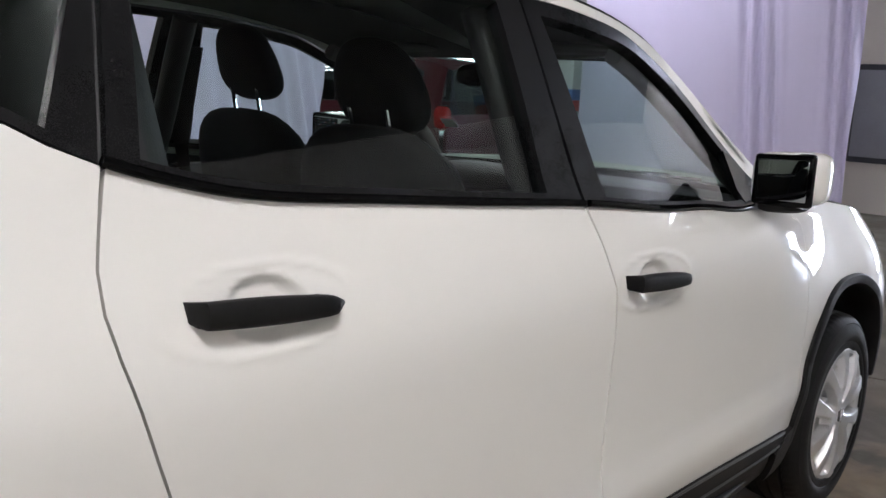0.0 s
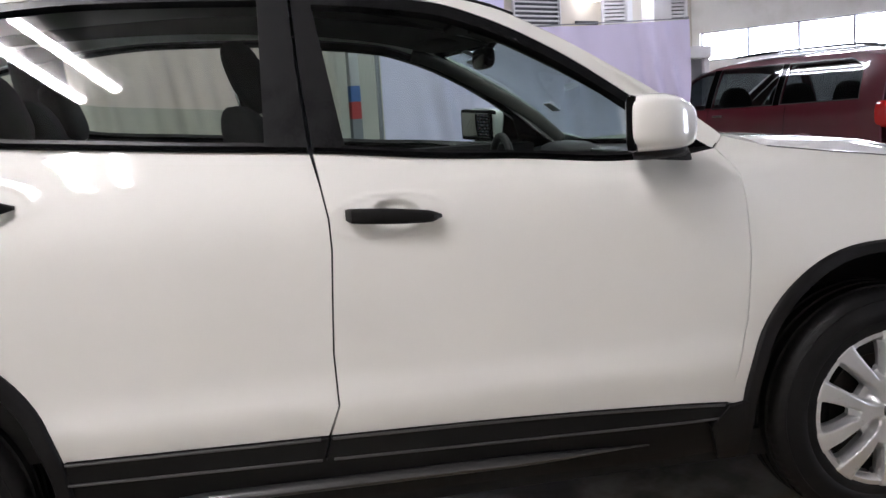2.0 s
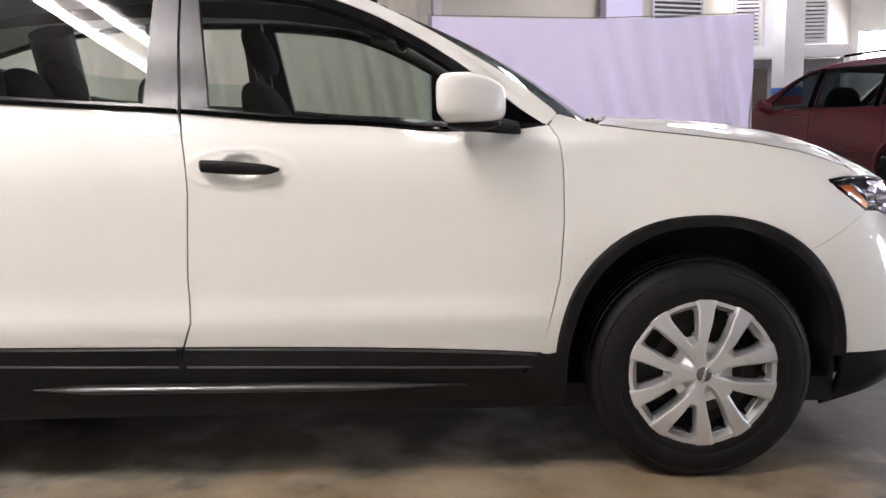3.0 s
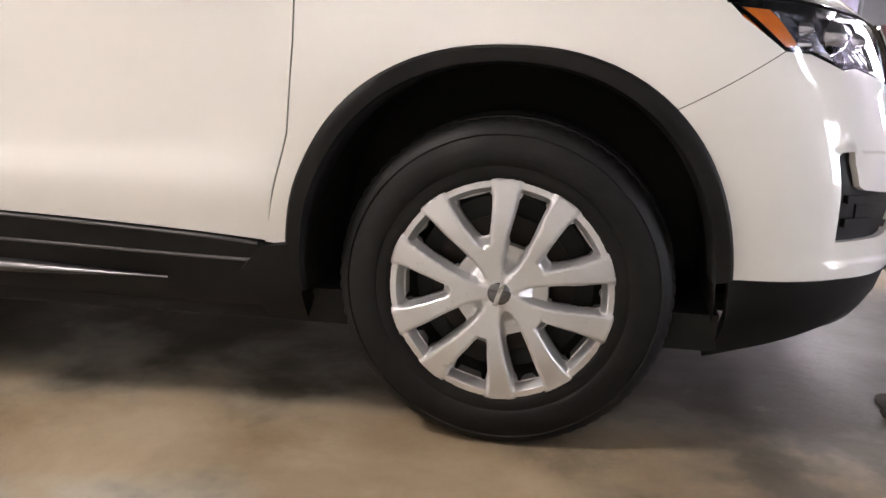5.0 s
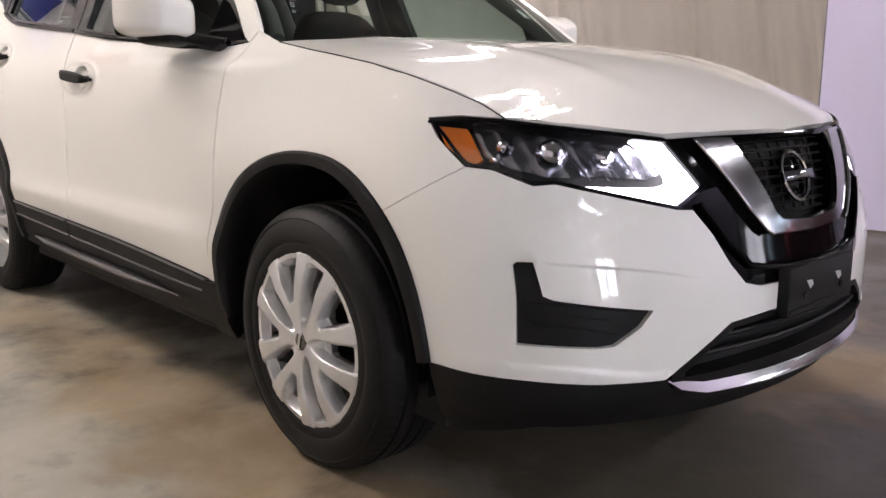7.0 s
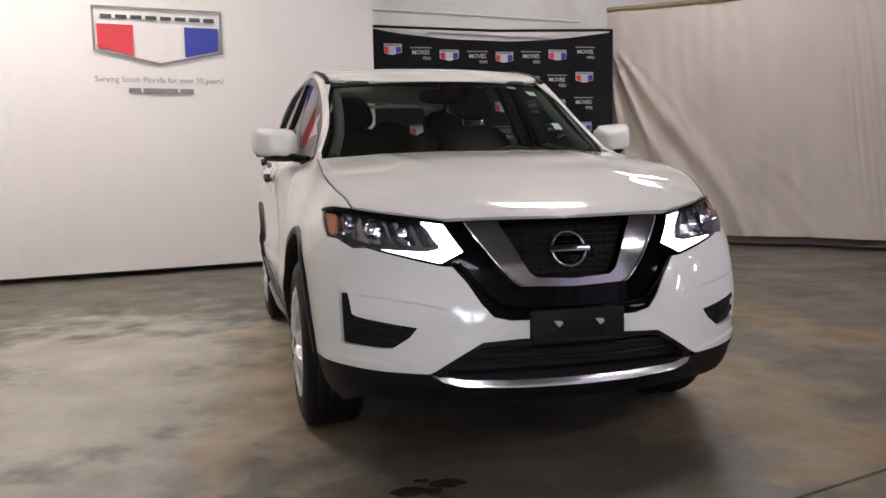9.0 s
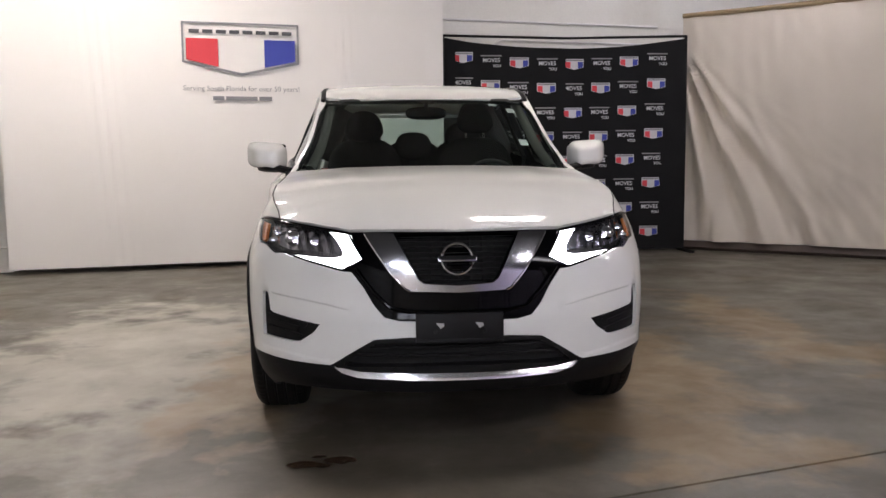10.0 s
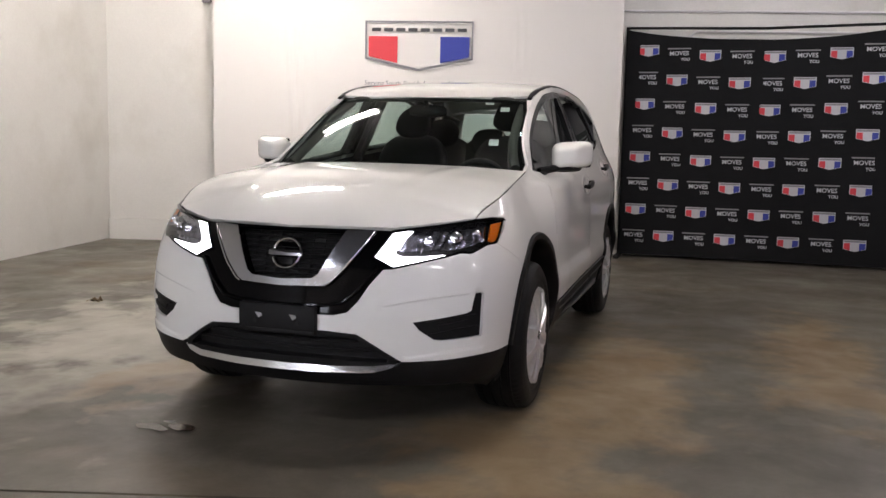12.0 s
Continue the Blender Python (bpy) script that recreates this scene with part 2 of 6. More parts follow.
def add_box(bm, a, b, bevel=0., m=None):
    r = bmesh.ops.create_cube(bm, size=1)
    for v in r["verts"]:
        v.co = Vector([a[i] + (v.co[i] + .5) * (b[i] - a[i]) for i in range(3)])
    if bevel:
        es = list({e for v in r["verts"] for e in v.link_edges})
        r = bmesh.ops.bevel(bm, geom=es, offset=bevel, segments=2, affect="EDGES", profile=.6)
        vs = {v for f in r["faces"] for v in f.verts} | {v for f in r["faces"] for g in f.verts for e in g.link_edges for v in e.verts}
    else:
        vs = r["verts"]
    if m is not None:
        bmesh.ops.transform(bm, matrix=m, verts=list(vs))


def box(name, a, b, material, parent, label="", bevel=0., m=None):
    bm = bmesh.new()
    add_box(bm, a, b, bevel, m)
    return part(name, bm, material, parent, label)


def lathe(name, profile, n, material, parent, label="", m=None, close=False):
    """Turns (radius, y) points round the y axis."""
    bm = bmesh.new()
    rings = []
    for i in range(n):
        c, s = math.cos(2 * math.pi * i / n), math.sin(2 * math.pi * i / n)
        rings.append([bm.verts.new((r * c, y, r * s)) for r, y in profile])
    k = len(profile)
    for i in range(n):
        a, b = rings[i], rings[(i + 1) % n]
        for j in range(k if close else k - 1):
            bm.faces.new((a[j], b[j], b[(j + 1) % k], a[(j + 1) % k]))
    bmesh.ops.remove_doubles(bm, verts=bm.verts, dist=1e-6)
    if m is not None:
        bm.transform(m)
    return part(name, bm, material, parent, label)


def tube(name, path, radius, material, parent, label="", n=8, flat=1.0, taper=None):
    """A rod along a path; flat squeezes its height; taper(t) scales its radius."""
    bm = bmesh.new()
    path = [Vector(p) for p in path]
    rings = []
    for i, p in enumerate(path):
        d = (path[min(i + 1, len(path) - 1)] - path[max(i - 1, 0)]).normalized()
        a = d.cross(Vector((0, 0, 1)))
        a = a.normalized() if a.length > 1e-3 else Vector((1, 0, 0))
        b = a.cross(d)
        r = radius * (taper(i / (len(path) - 1)) if taper else 1)
        rings.append([bm.verts.new(p + a * r * math.cos(2 * math.pi * k / n) + b * r * flat * math.sin(2 * math.pi * k / n)) for k in range(n)])
    for a, b in zip(rings, rings[1:]):
        for k in range(n):
            bm.faces.new((a[k], a[(k + 1) % n], b[(k + 1) % n], b[k]))
    bm.faces.new(rings[0])
    bm.faces.new(rings[-1])
    return part(name, bm, material, parent, label)


def blob(name, centre, size, material, parent, label="", power=2.6, seg=28, ring=16, warp=None):
    """A rounded box: a superellipsoid with an optional warp of its points."""
    bm = bmesh.new()

    def sp(c):
        return math.copysign(abs(c) ** (2 / power), c)
    rows = []
    for j in range(ring + 1):
        p = -math.pi / 2 + math.pi * j / ring
        row = []
        for i in range(seg):
            a = 2 * math.pi * i / seg
            v = Vector((sp(math.cos(p)) * sp(math.cos(a)), sp(math.cos(p)) * sp(math.sin(a)), sp(math.sin(p))))
            v = Vector([centre[k] + v[k] * size[k] / 2 for k in range(3)])
            row.append(bm.verts.new(warp(v) if warp else v))
        rows.append(row)
    for a, b in zip(rows, rows[1:]):
        for i in range(seg):
            bm.faces.new((a[i], a[(i + 1) % seg], b[(i + 1) % seg], b[i]))
    bmesh.ops.remove_doubles(bm, verts=bm.verts, dist=1e-6)
    return part(name, bm, material, parent, label)


def resample(pts, step, closed=True):
    out = []
    n = len(pts)
    for i in range(n if closed else n - 1):
        a, b = pts[i], pts[(i + 1) % n]
        k = max(1, math.ceil(math.dist(a, b) / step))
        out += [(a[0] + (b[0] - a[0]) * j / k, a[1] + (b[1] - a[1]) * j / k) for j in range(k)]
    return out if closed else out + [pts[-1]]


def inset(pts, d):
    """Moves a closed outline inwards by d."""
    n = len(pts)
    area = sum(pts[i][0] * pts[(i + 1) % n][1] - pts[(i + 1) % n][0] * pts[i][1] for i in range(n))
    s = 1 if area > 0 else -1
    out = []
    for i in range(n):
        (ax, ay), (bx, by), (cx, cy) = pts[i - 1], pts[i], pts[(i + 1) % n]
        n1, n2 = Vector((-(by - ay), bx - ax)), Vector((-(cy - by), cx - bx))
        if n1.length < 1e-9 or n2.length < 1e-9:
            out.append((bx, by))
            continue
        n1.normalize(), n2.normalize()
        m = n1 + n2
        m = m / max(m.length_squared / 2, .5)
        out.append((bx + s * d * m.x, by + s * d * m.y))
    return out


def inside(p, poly):
    x, y = p
    r = False
    j = len(poly) - 1
    for i in range(len(poly)):
        (xi, yi), (xj, yj) = poly[i], poly[j]
        if (yi > y) != (yj > y) and x < (xj - xi) * (y - yi) / (yj - yi) + xi:
            r = not r
        j = i
    return r


def panel(name, outline, fmap, material, parent, label="", sgn=1, step=.03, depth=.012, holes=(), offset=0., gap=0., dense=(), creases=()):
    """A sheet cut out of a curved surface: fmap takes the two surface coordinates to a place. It has a turned-in rim of the given depth,
    true normals of the surface, and holes. gap: how far its edge keeps from the outline."""
    loops = [resample(outline, step)] + [resample(h, step) for h in holes]
    if gap:
        loops = [inset(loops[0], gap)] + [inset(h, -gap) for h in loops[1:]]
    pts, edges = [], []
    for lp in loops:
        k = len(pts)
        pts += lp
        edges += [(k + i, k + (i + 1) % len(lp)) for i in range(len(lp))]
    for line in creases:
        k = len(pts)
        pts += line
        edges += [(k + i, k + i + 1) for i in range(len(line) - 1)]
    us, vs = [p[0] for p in loops[0]], [p[1] for p in loops[0]]
    border = [Vector(p) for p in pts]
    cells = {}
    for b in border:
        cells.setdefault((int(b.x // step), int(b.y // step)), []).append(b)

    def clear(p, d):
        ci, cj = int(p[0] // step), int(p[1] // step)
        return all((Vector(p) - b).length > d for i in (-1, 0, 1) for j in (-1, 0, 1) for b in cells.get((ci + i, cj + j), ()))

    def ok(p):
        return inside(p, loops[0]) and not any(inside(p, h) for h in loops[1:])
    nu, nv = math.ceil((max(us) - min(us)) / step), math.ceil((max(vs) - min(vs)) / step)
    for i in range(nu + 1):
        for j in range(nv + 1):
            p = (min(us) + (i + .5 * (j % 2)) * step, min(vs) + j * step)
            if any(abs(p[0] - c[0]) < c[2] and abs(p[1] - c[1]) < c[3] for c in dense):
                continue
            if ok(p) and clear(p, step * .45):
                pts.append(p)
    for cu, cv, ru, rv, st in dense:
        for i in range(int(2 * ru / st) + 1):
            for j in range(int(2 * rv / st) + 1):
                p = (cu - ru + i * st, cv - rv + j * st)
                if ok(p) and clear(p, st * .5):
                    pts.append(p)
    V, _, F, *_ = geometry.delaunay_2d_cdt([Vector(p) for p in pts], edges, [], 0, 1e-6)
    F = [f for f in F if ok(((V[f[0]].x + V[f[1]].x + V[f[2]].x) / 3, (V[f[0]].y + V[f[1]].y + V[f[2]].y) / 3))]
    h = 1e-3

    def place(p):
        c = fmap(p[0], p[1])
        n = (fmap(p[0] + h, p[1]) - fmap(p[0] - h, p[1])).cross(fmap(p[0], p[1] + h) - fmap(p[0], p[1] - h))
        n = n.normalized() * sgn if n.length > 1e-12 else Vector((1, 0, 0))
        return c + n * offset, n
    PN = [place(v) for v in V]
    verts, normals = [p for p, _ in PN], []
    faces = [tuple(f) if sgn > 0 else tuple(reversed(f)) for f in F]
    vn = [n for _, n in PN]
    k0 = 0
    for lp in loops:
        if not depth:
            break
        m, k = len(lp), len(verts)
        verts += [PN[k0 + i][0] - PN[k0 + i][1] * depth for i in range(m)]
        for i in range(m):
            j = (i + 1) % m
            faces.append((k0 + i, k + i, k + j, k0 + j))
        k0 += m
    nf = len(F)
    me = bpy.data.meshes.new(name)
    me.from_pydata(verts, [], faces)
    me.materials.append(material)
    me.shade_smooth()
    for i, f in enumerate(me.polygons):
        if i < nf:
            normals += [vn[v] for v in f.vertices]
        else:
            normals += [f.normal.copy()] * 4
    if depth:
        rim = set()
        k0 = 0
        for lp in loops:
            rim |= {frozenset((k0 + i, k0 + (i + 1) % len(lp))) for i in range(len(lp))}
            k0 += len(lp)
        sharp = me.attributes.new("sharp_edge", "BOOLEAN", "EDGE")
        sharp.data.foreach_set("value", [frozenset(e.vertices) in rim for e in me.edges])
    me.normals_split_custom_set(normals)
    ob = new(name, me)
    ob.parent = parent
    if label:
        ob["label"] = label
    return ob


def text_mesh(words, size, bold=0.0):
    c = bpy.data.curves.new("words", "FONT")
    c.body, c.size, c.align_x, c.align_y, c.offset = words, size, "CENTER", "CENTER", bold
    c.resolution_u = 3
    ob = bpy.data.objects.new("words", c)
    scene.collection.objects.link(ob)
    me = bpy.data.meshes.new_from_object(ob.evaluated_get(bpy.context.evaluated_depsgraph_get()))
    bpy.data.objects.remove(ob)
    return me

# ---- the car's surface ----

def spl(*pts):
    """A smooth monotone curve through (x, y) knots, flat beyond its ends."""
    xs = [p[0] for p in pts]
    ys = [p[1] for p in pts]
    n = len(xs)
    d = [(ys[i + 1] - ys[i]) / (xs[i + 1] - xs[i]) for i in range(n - 1)]
    m = [d[0]] + [0 if d[i - 1] * d[i] <= 0 else 2 * d[i - 1] * d[i] / (d[i - 1] + d[i]) for i in range(1, n - 1)] + [d[-1]]

    def f(x):
        if x <= xs[0]:
            return ys[0] + m[0] * (x - xs[0])
        if x >= xs[-1]:
            return ys[-1] + m[-1] * (x - xs[-1])
        i = 0
        while x > xs[i + 1]:
            i += 1
        h = xs[i + 1] - xs[i]
        t = (x - xs[i]) / h
        return (ys[i] * (1 + 2 * t) * (1 - t) ** 2 + m[i] * h * t * (1 - t) ** 2
                + ys[i + 1] * t * t * (3 - 2 * t) - m[i + 1] * h * t * t * (1 - t))
    return f


def smooth(a, b, x):
    t = min(1, max(0, (x - a) / (b - a)))
    return t * t * (3 - 2 * t)


NOSE_X = 0.10
door_w = spl((.16, .78), (.28, .862), (.36, .892), (.46, .910), (.55, .925), (.63, .912), (.74, .910), (.92, .910), (1.02, .904), (1.10, .880),
             (1.17, .845), (1.24, .808), (1.40, .741), (1.60, .648), (1.72, .58))
fender_w = spl((.16, .74), (.24, .815), (.30, .850), (.42, .872), (.60, .885), (.74, .888), (.84, .873), (.93, .842), (1.0, .807), (1.06, .779), (1.11, .755),
               (1.17, .728), (1.30, .662), (1.45, .600), (1.6, .535))
nose_x = spl((.16, .78), (.22, .85), (.27, .895), (.33, .926), (.45, .937), (.55, .937), (.65, .918), (.75, .895), (.85, .858), (.90, .83), (.94, .785), (1.0, .70),
             (1.06, .60), (1.12, .50), (1.3, .3))
nose_p = spl((.2, 4.4), (.45, 4.3), (.65, 4.1), (.85, 3.5), (1.1, 3.3))
NOSE_Q = 1.88


def half_width(x, z):
    up = smooth(1.05, 1.16, z)
    a = smooth(-.75 - .75 * up, -.05 - .40 * up, x)
    w = door_w(z) * (1 - a) + fender_w(z) * a
    if x < -2.6:
        w *= 1 - .13 * ((-2.6 - x) / 1.1) ** 2.2
    return w


# arc length round the nose, at one height, as the common measure of all heights
_arc = [(0.0, 0.0)]
for _i in range(1, 1601):
    _a, _b = ((_i - 1) / 1600 * math.pi / 2, _i / 1600 * math.pi / 2)
    _p = [(.84 * math.sin(t) ** (2 / 3.5), .875 * math.cos(t) ** (2 / NOSE_Q)) for t in (_a, _b)]
    _arc.append((_arc[-1][0] + math.dist(*_p), _b))
NOSE_LEN = _arc[-1][0]


def _angle(s):
    s = min(max(s, 0), NOSE_LEN)
    lo, hi = 0, 1600
    while hi - lo > 1:
        mid = (lo + hi) // 2
        lo, hi = (mid, hi) if _arc[mid][0] <= s else (lo, mid)
    t = (s - _arc[lo][0]) / max(_arc[hi][0] - _arc[lo][0], 1e-9)
    return _arc[lo][1] + t * (_arc[hi][1] - _arc[lo][1])


def _length(a):
    k = min(max(a / (math.pi / 2) * 1600, 0), 1599.999)
    i = int(k)
    return _arc[i][0] + (k - i) * (_arc[i + 1][0] - _arc[i][0])


def skin(u, z):
    """The body's side and front: u is x along the side and goes on as a length round the nose. Gives x and the distance from the middle plane."""
    if u <= NOSE_X:
        return u, half_width(u, z)
    a = _angle(u - NOSE_X)
    x = NOSE_X + (nose_x(z) - NOSE_X) * math.sin(a) ** (2 / nose_p(z))
    return x, half_width(NOSE_X, z) * max(math.cos(a), 0) ** (2 / NOSE_Q)


def by_x(x, z):
    if x <= NOSE_X:
        return x
    r = min(1, (x - NOSE_X) / (nose_x(z) - NOSE_X))
    return NOSE_X + _length(math.asin(r ** (nose_p(z) / 2)))


def by_y(y, z):
    r = min(1, y / half_width(NOSE_X, z))
    return NOSE_X + _length(math.acos(r ** (NOSE_Q / 2)))


# ---- the white car: x forward from its front axle, y to its left ----
car = thing("suv", "white compact SUV with black cladding and lit running lights", "car")

HANDLES = ((-1.412, 1.024), (-2.42, 1.118))


def cup(x, z):
    """The finger dish behind each door handle."""
    d = 0
    for hx, hz in HANDLES:
        r = math.hypot((x - hx - .005) / .074, (z - hz) / .047)
        d += .019 * (1 - smooth(.55, 1.0, r)) - .0025 * math.exp(-((math.hypot((x - hx) / .16, (z - hz) / .058) - 1) / .10) ** 2)
    return d


fold_z = spl((.40, .592), (.44, .597), (.51, .612), (.59, .626), (.68, .638), (.76, .646), (.79, .648))
band_z = spl((.47, .373), (.51, .380), (.60, .393), (.72, .411), (.80, .415), (.86, .416))


def folds(y, z):
    """The bumper's fold from the fog bezel towards the grille, and the turned-out band along its lower edge."""
    d = z - fold_z(y)
    a = .0045 * smooth(-.005, .004, d) * (1 - smooth(.01, .10, d)) * smooth(.40, .47, y) * (1 - smooth(.775, .795, y))
    return a + .007 * (1 - smooth(-.004, .014, z - band_z(y))) * smooth(.46, .53, y) * (1 - smooth(.83, .86, y))


def body(s):
    def f(u, z):
        x, y = skin(u, z)
        if -2.7 < x < -1.2 and .9 < z < 1.2:
            y -= cup(x, z)
        elif x > .45 and y > .38 and .35 < z < .76:
            k = folds(y, z) / math.hypot(x, y)
            x, y = x * (1 + k), y * (1 + k)
        return Vector((x, s * y, z))
    return f


def X(x, z):
    return (by_x(x, z), z)


def Y(y, z):
    return (by_y(y, z), z)


belt = spl((-3.08, 1.455), (-2.95, 1.432), (-2.707, 1.362), (-2.649, 1.330), (-2.584, 1.304), (-2.513, 1.283), (-2.432, 1.264), (-2.35, 1.252), (-2.12, 1.233),
           (-1.94, 1.218), (-1.60, 1.193), (-1.24, 1.156), (-1.06, 1.144), (-.767, 1.118), (-.62, 1.116), (-.46, 1.131))
dlo = spl((-3.08, 1.456), (-2.95, 1.49), (-2.6, 1.575), (-2.1, 1.622), (-1.6, 1.612), (-1.25, 1.576), (-1.087, 1.525), (-.905, 1.437), (-.70, 1.303), (-.5, 1.142))
rail = spl((-3.3, 1.52), (-3.1, 1.585), (-2.7, 1.640), (-2.1, 1.665), (-1.6, 1.645), (-1.3, 1.610), (-1.083, 1.563), (-.9, 1.480), (-.73, 1.382), (-.56, 1.272), (-.43, 1.165))
roof_mid = spl((-3.4, 1.58), (-3.0, 1.665), (-2.5, 1.70), (-2.0, 1.70), (-1.6, 1.675), (-1.3, 1.632), (-1.1, 1.590), (-.88, 1.525))
clad_top = spl((-2.3, .492), (-1.61, .477), (-1.14, .465), (-.66, .442), (-.48, .425))
clad_low = spl((-2.3, .428), (-1.62, .410), (-.5, .380))
hood_mid = spl((-.5, 1.170), (-.2, 1.153), (.15, 1.124), (.44, 1.072), (.62, 1.015), (.75, .955), (.835, .901))
F_SEAM = [(-.506, .425), (-.478, .54), (-.447, .66), (-.432, .84), (-.430, .993), (-.437, 1.09), (-.460, 1.131)]
B_SEAM = [(-1.612, .477), (-1.583, .556), (-1.586, .69), (-1.578, .83), (-1.570, .95), (-1.572, 1.03), (-1.585, 1.11), (-1.600, 1.193)]
R_SEAM = [(-2.570, .833), (-2.579, .87), (-2.588, .915), (-2.602, .963), (-2.619, 1.03), (-2.633, 1.091), (-2.640, 1.142), (-2.635, 1.191), (-2.619, 1.24), (-2.598, 1.310)]
SHUT = [X(-.43, 1.163), X(-.30, 1.126), X(-.12, 1.100), X(.0, 1.085), X(.15, 1.064), X(.30, 1.034), X(.40, 1.005), Y(.735, .972), Y(.722, .941)]
LAMP_TOP = [X(.402, .940), X(.47, .946), Y(.722, .941), Y(.645, .928), Y(.53, .912), Y(.43, .898)]
LAMP_LOW = [Y(.365, .788), Y(.457, .743), Y(.60, .778), Y(.70, .806), Y(.735, .802), Y(.783, .834), X(.525, .839)]
V_EDGE = [Y(.42, .741), Y(.375, .684), Y(.332, .612), Y(.292, .567), Y(.234, .553), Y(.0, .552)]


def arch(cx, a, b, n, t0, t1, k=26):
    """A wheel arch's outline from angle t0 to t1 in degrees, 0 forward, 90 up."""
    out = []
    for i in range(k + 1):
        t = radians(t0 + (t1 - t0) * i / k)
        c, s = math.cos(t), math.sin(t)
        out.append((cx + a * math.copysign(abs(c) ** (2 / n), c), .347 + b * math.copysign(abs(s) ** (2 / n), s)))
    return out


def arch_angle(cx, a, b, n, x, z):
    return math.degrees(math.atan2(((z - .347) / b) ** (n / 2), math.copysign(abs((x - cx) / a) ** (n / 2), x - cx)))


OUT, INN = (.462, .496, 2.3), (.424, .461, 2.2)
T_SEAM = arch_angle(0, *OUT, .327, .728)
T_LOW = arch_angle(0, *OUT, .459, .394)
T_BACK = 180 - arch_angle(0, *OUT, .461, .42)
R_DOOR = arch_angle(-2.705, *OUT, -2.570, .833)
R_LOW = arch_angle(-2.705, *OUT, -2.2445, .49)


def xs(f, a, b, k):
    return [(a + (b - a) * i / k, f(a + (b - a) * i / k)) for i in range(k + 1)]


def fit_glass(x0, x1):
    """A plain curved sheet, square in x and z, close under the body's side between x0 and x1."""
    rows, want = [], []
    for i in range(12):
        for j in range(9):
            x = x0 + (x1 - x0) * i / 11
            z = belt(x) + (dlo(x) - belt(x)) * j / 8
            rows.append((1, x, z, z * z, x * x))
            want.append(half_width(x, z))
    k = np.linalg.lstsq(np.array(rows), np.array(want), rcond=None)[0]
    return lambda x, z: k[0] + k[1] * x + k[2] * z + k[3] * z * z + k[4] * x * x


SHEET_FRONT, SHEET_REAR = fit_glass(-1.55, -.75), fit_glass(-2.6, -1.65)


def glass_map(s, sheet):
    return lambda x, z: Vector((x, s * sheet(x, z), z))


def glass_front():
    low = [(x, z + .022) for x, z in xs(belt, -.62, -1.512, 14)]
    top = [(x, z - .036) for x, z in xs(dlo, -1.562, -.66, 20)]
    return low + top


def glass_rear():
    low = [(x, z + .024) for x, z in xs(belt, -1.715, -2.545, 16)]
    top = [(x, z - .024) for x, z in xs(dlo, -2.50, -1.705, 14)]
    return low + top


def glass_quarter():
    return [(x, z + .02) for x, z in xs(belt, -2.66, -2.95, 8)] + [(x, z - .026) for x, z in xs(dlo, -2.93, -2.58, 8)]


def bar_handle(hx, hz, s, parent):
    """A black pull handle that stands off its dish, thick behind and slim in front."""
    bm = bmesh.new()
    rings = []
    n, k = 14, 20
    for i in range(k + 1):
        t = i / k
        x = hx - .118 + .240 * t
        z = hz + .012 - .018 * t
        hgt = (.0180 + .004 * math.sin(math.pi * t) - .005 * t) * math.sqrt(max(.12, 1 - smooth(.80, 1.02, t) ** 2)) * (.74 + .26 * smooth(0, .02, t))
        stand = .030 * smooth(-.01, .06, t) * (1 - smooth(.90, 1.0, t) * .65) + .006
        y0 = half_width(x, z)
        ring = []
        for j in range(n):
            a = 2 * math.pi * j / n
            c, d = math.cos(a), math.sin(a)
            ring.append(bm.verts.new((x, s * (y0 + stand - .010 + .012 * math.copysign(abs(c) ** .7, c)), z + hgt * math.copysign(abs(d) ** .7, d))))
        rings.append(ring)
    for a, b in zip(rings, rings[1:]):
        for j in range(n):
            bm.faces.new((a[j], a[(j + 1) % n], b[(j + 1) % n], b[j]))
    bm.faces.new(rings[0])
    bm.faces.new(rings[-1])
    h = part("handle", bm, BLACK_TRIM, parent, "black pull handle")
    for x, w in ((hx - .098, .028), (hx + .082, .022)):
        y0 = half_width(x, hz)
        box("handle_mount", (x - w / 2, min(s * (y0 - .02), s * (y0 + .016)), hz - .006), (x + w / 2, max(s * (y0 - .02), s * (y0 + .016)), hz + .007), BLACK_TRIM, h, "", .003)


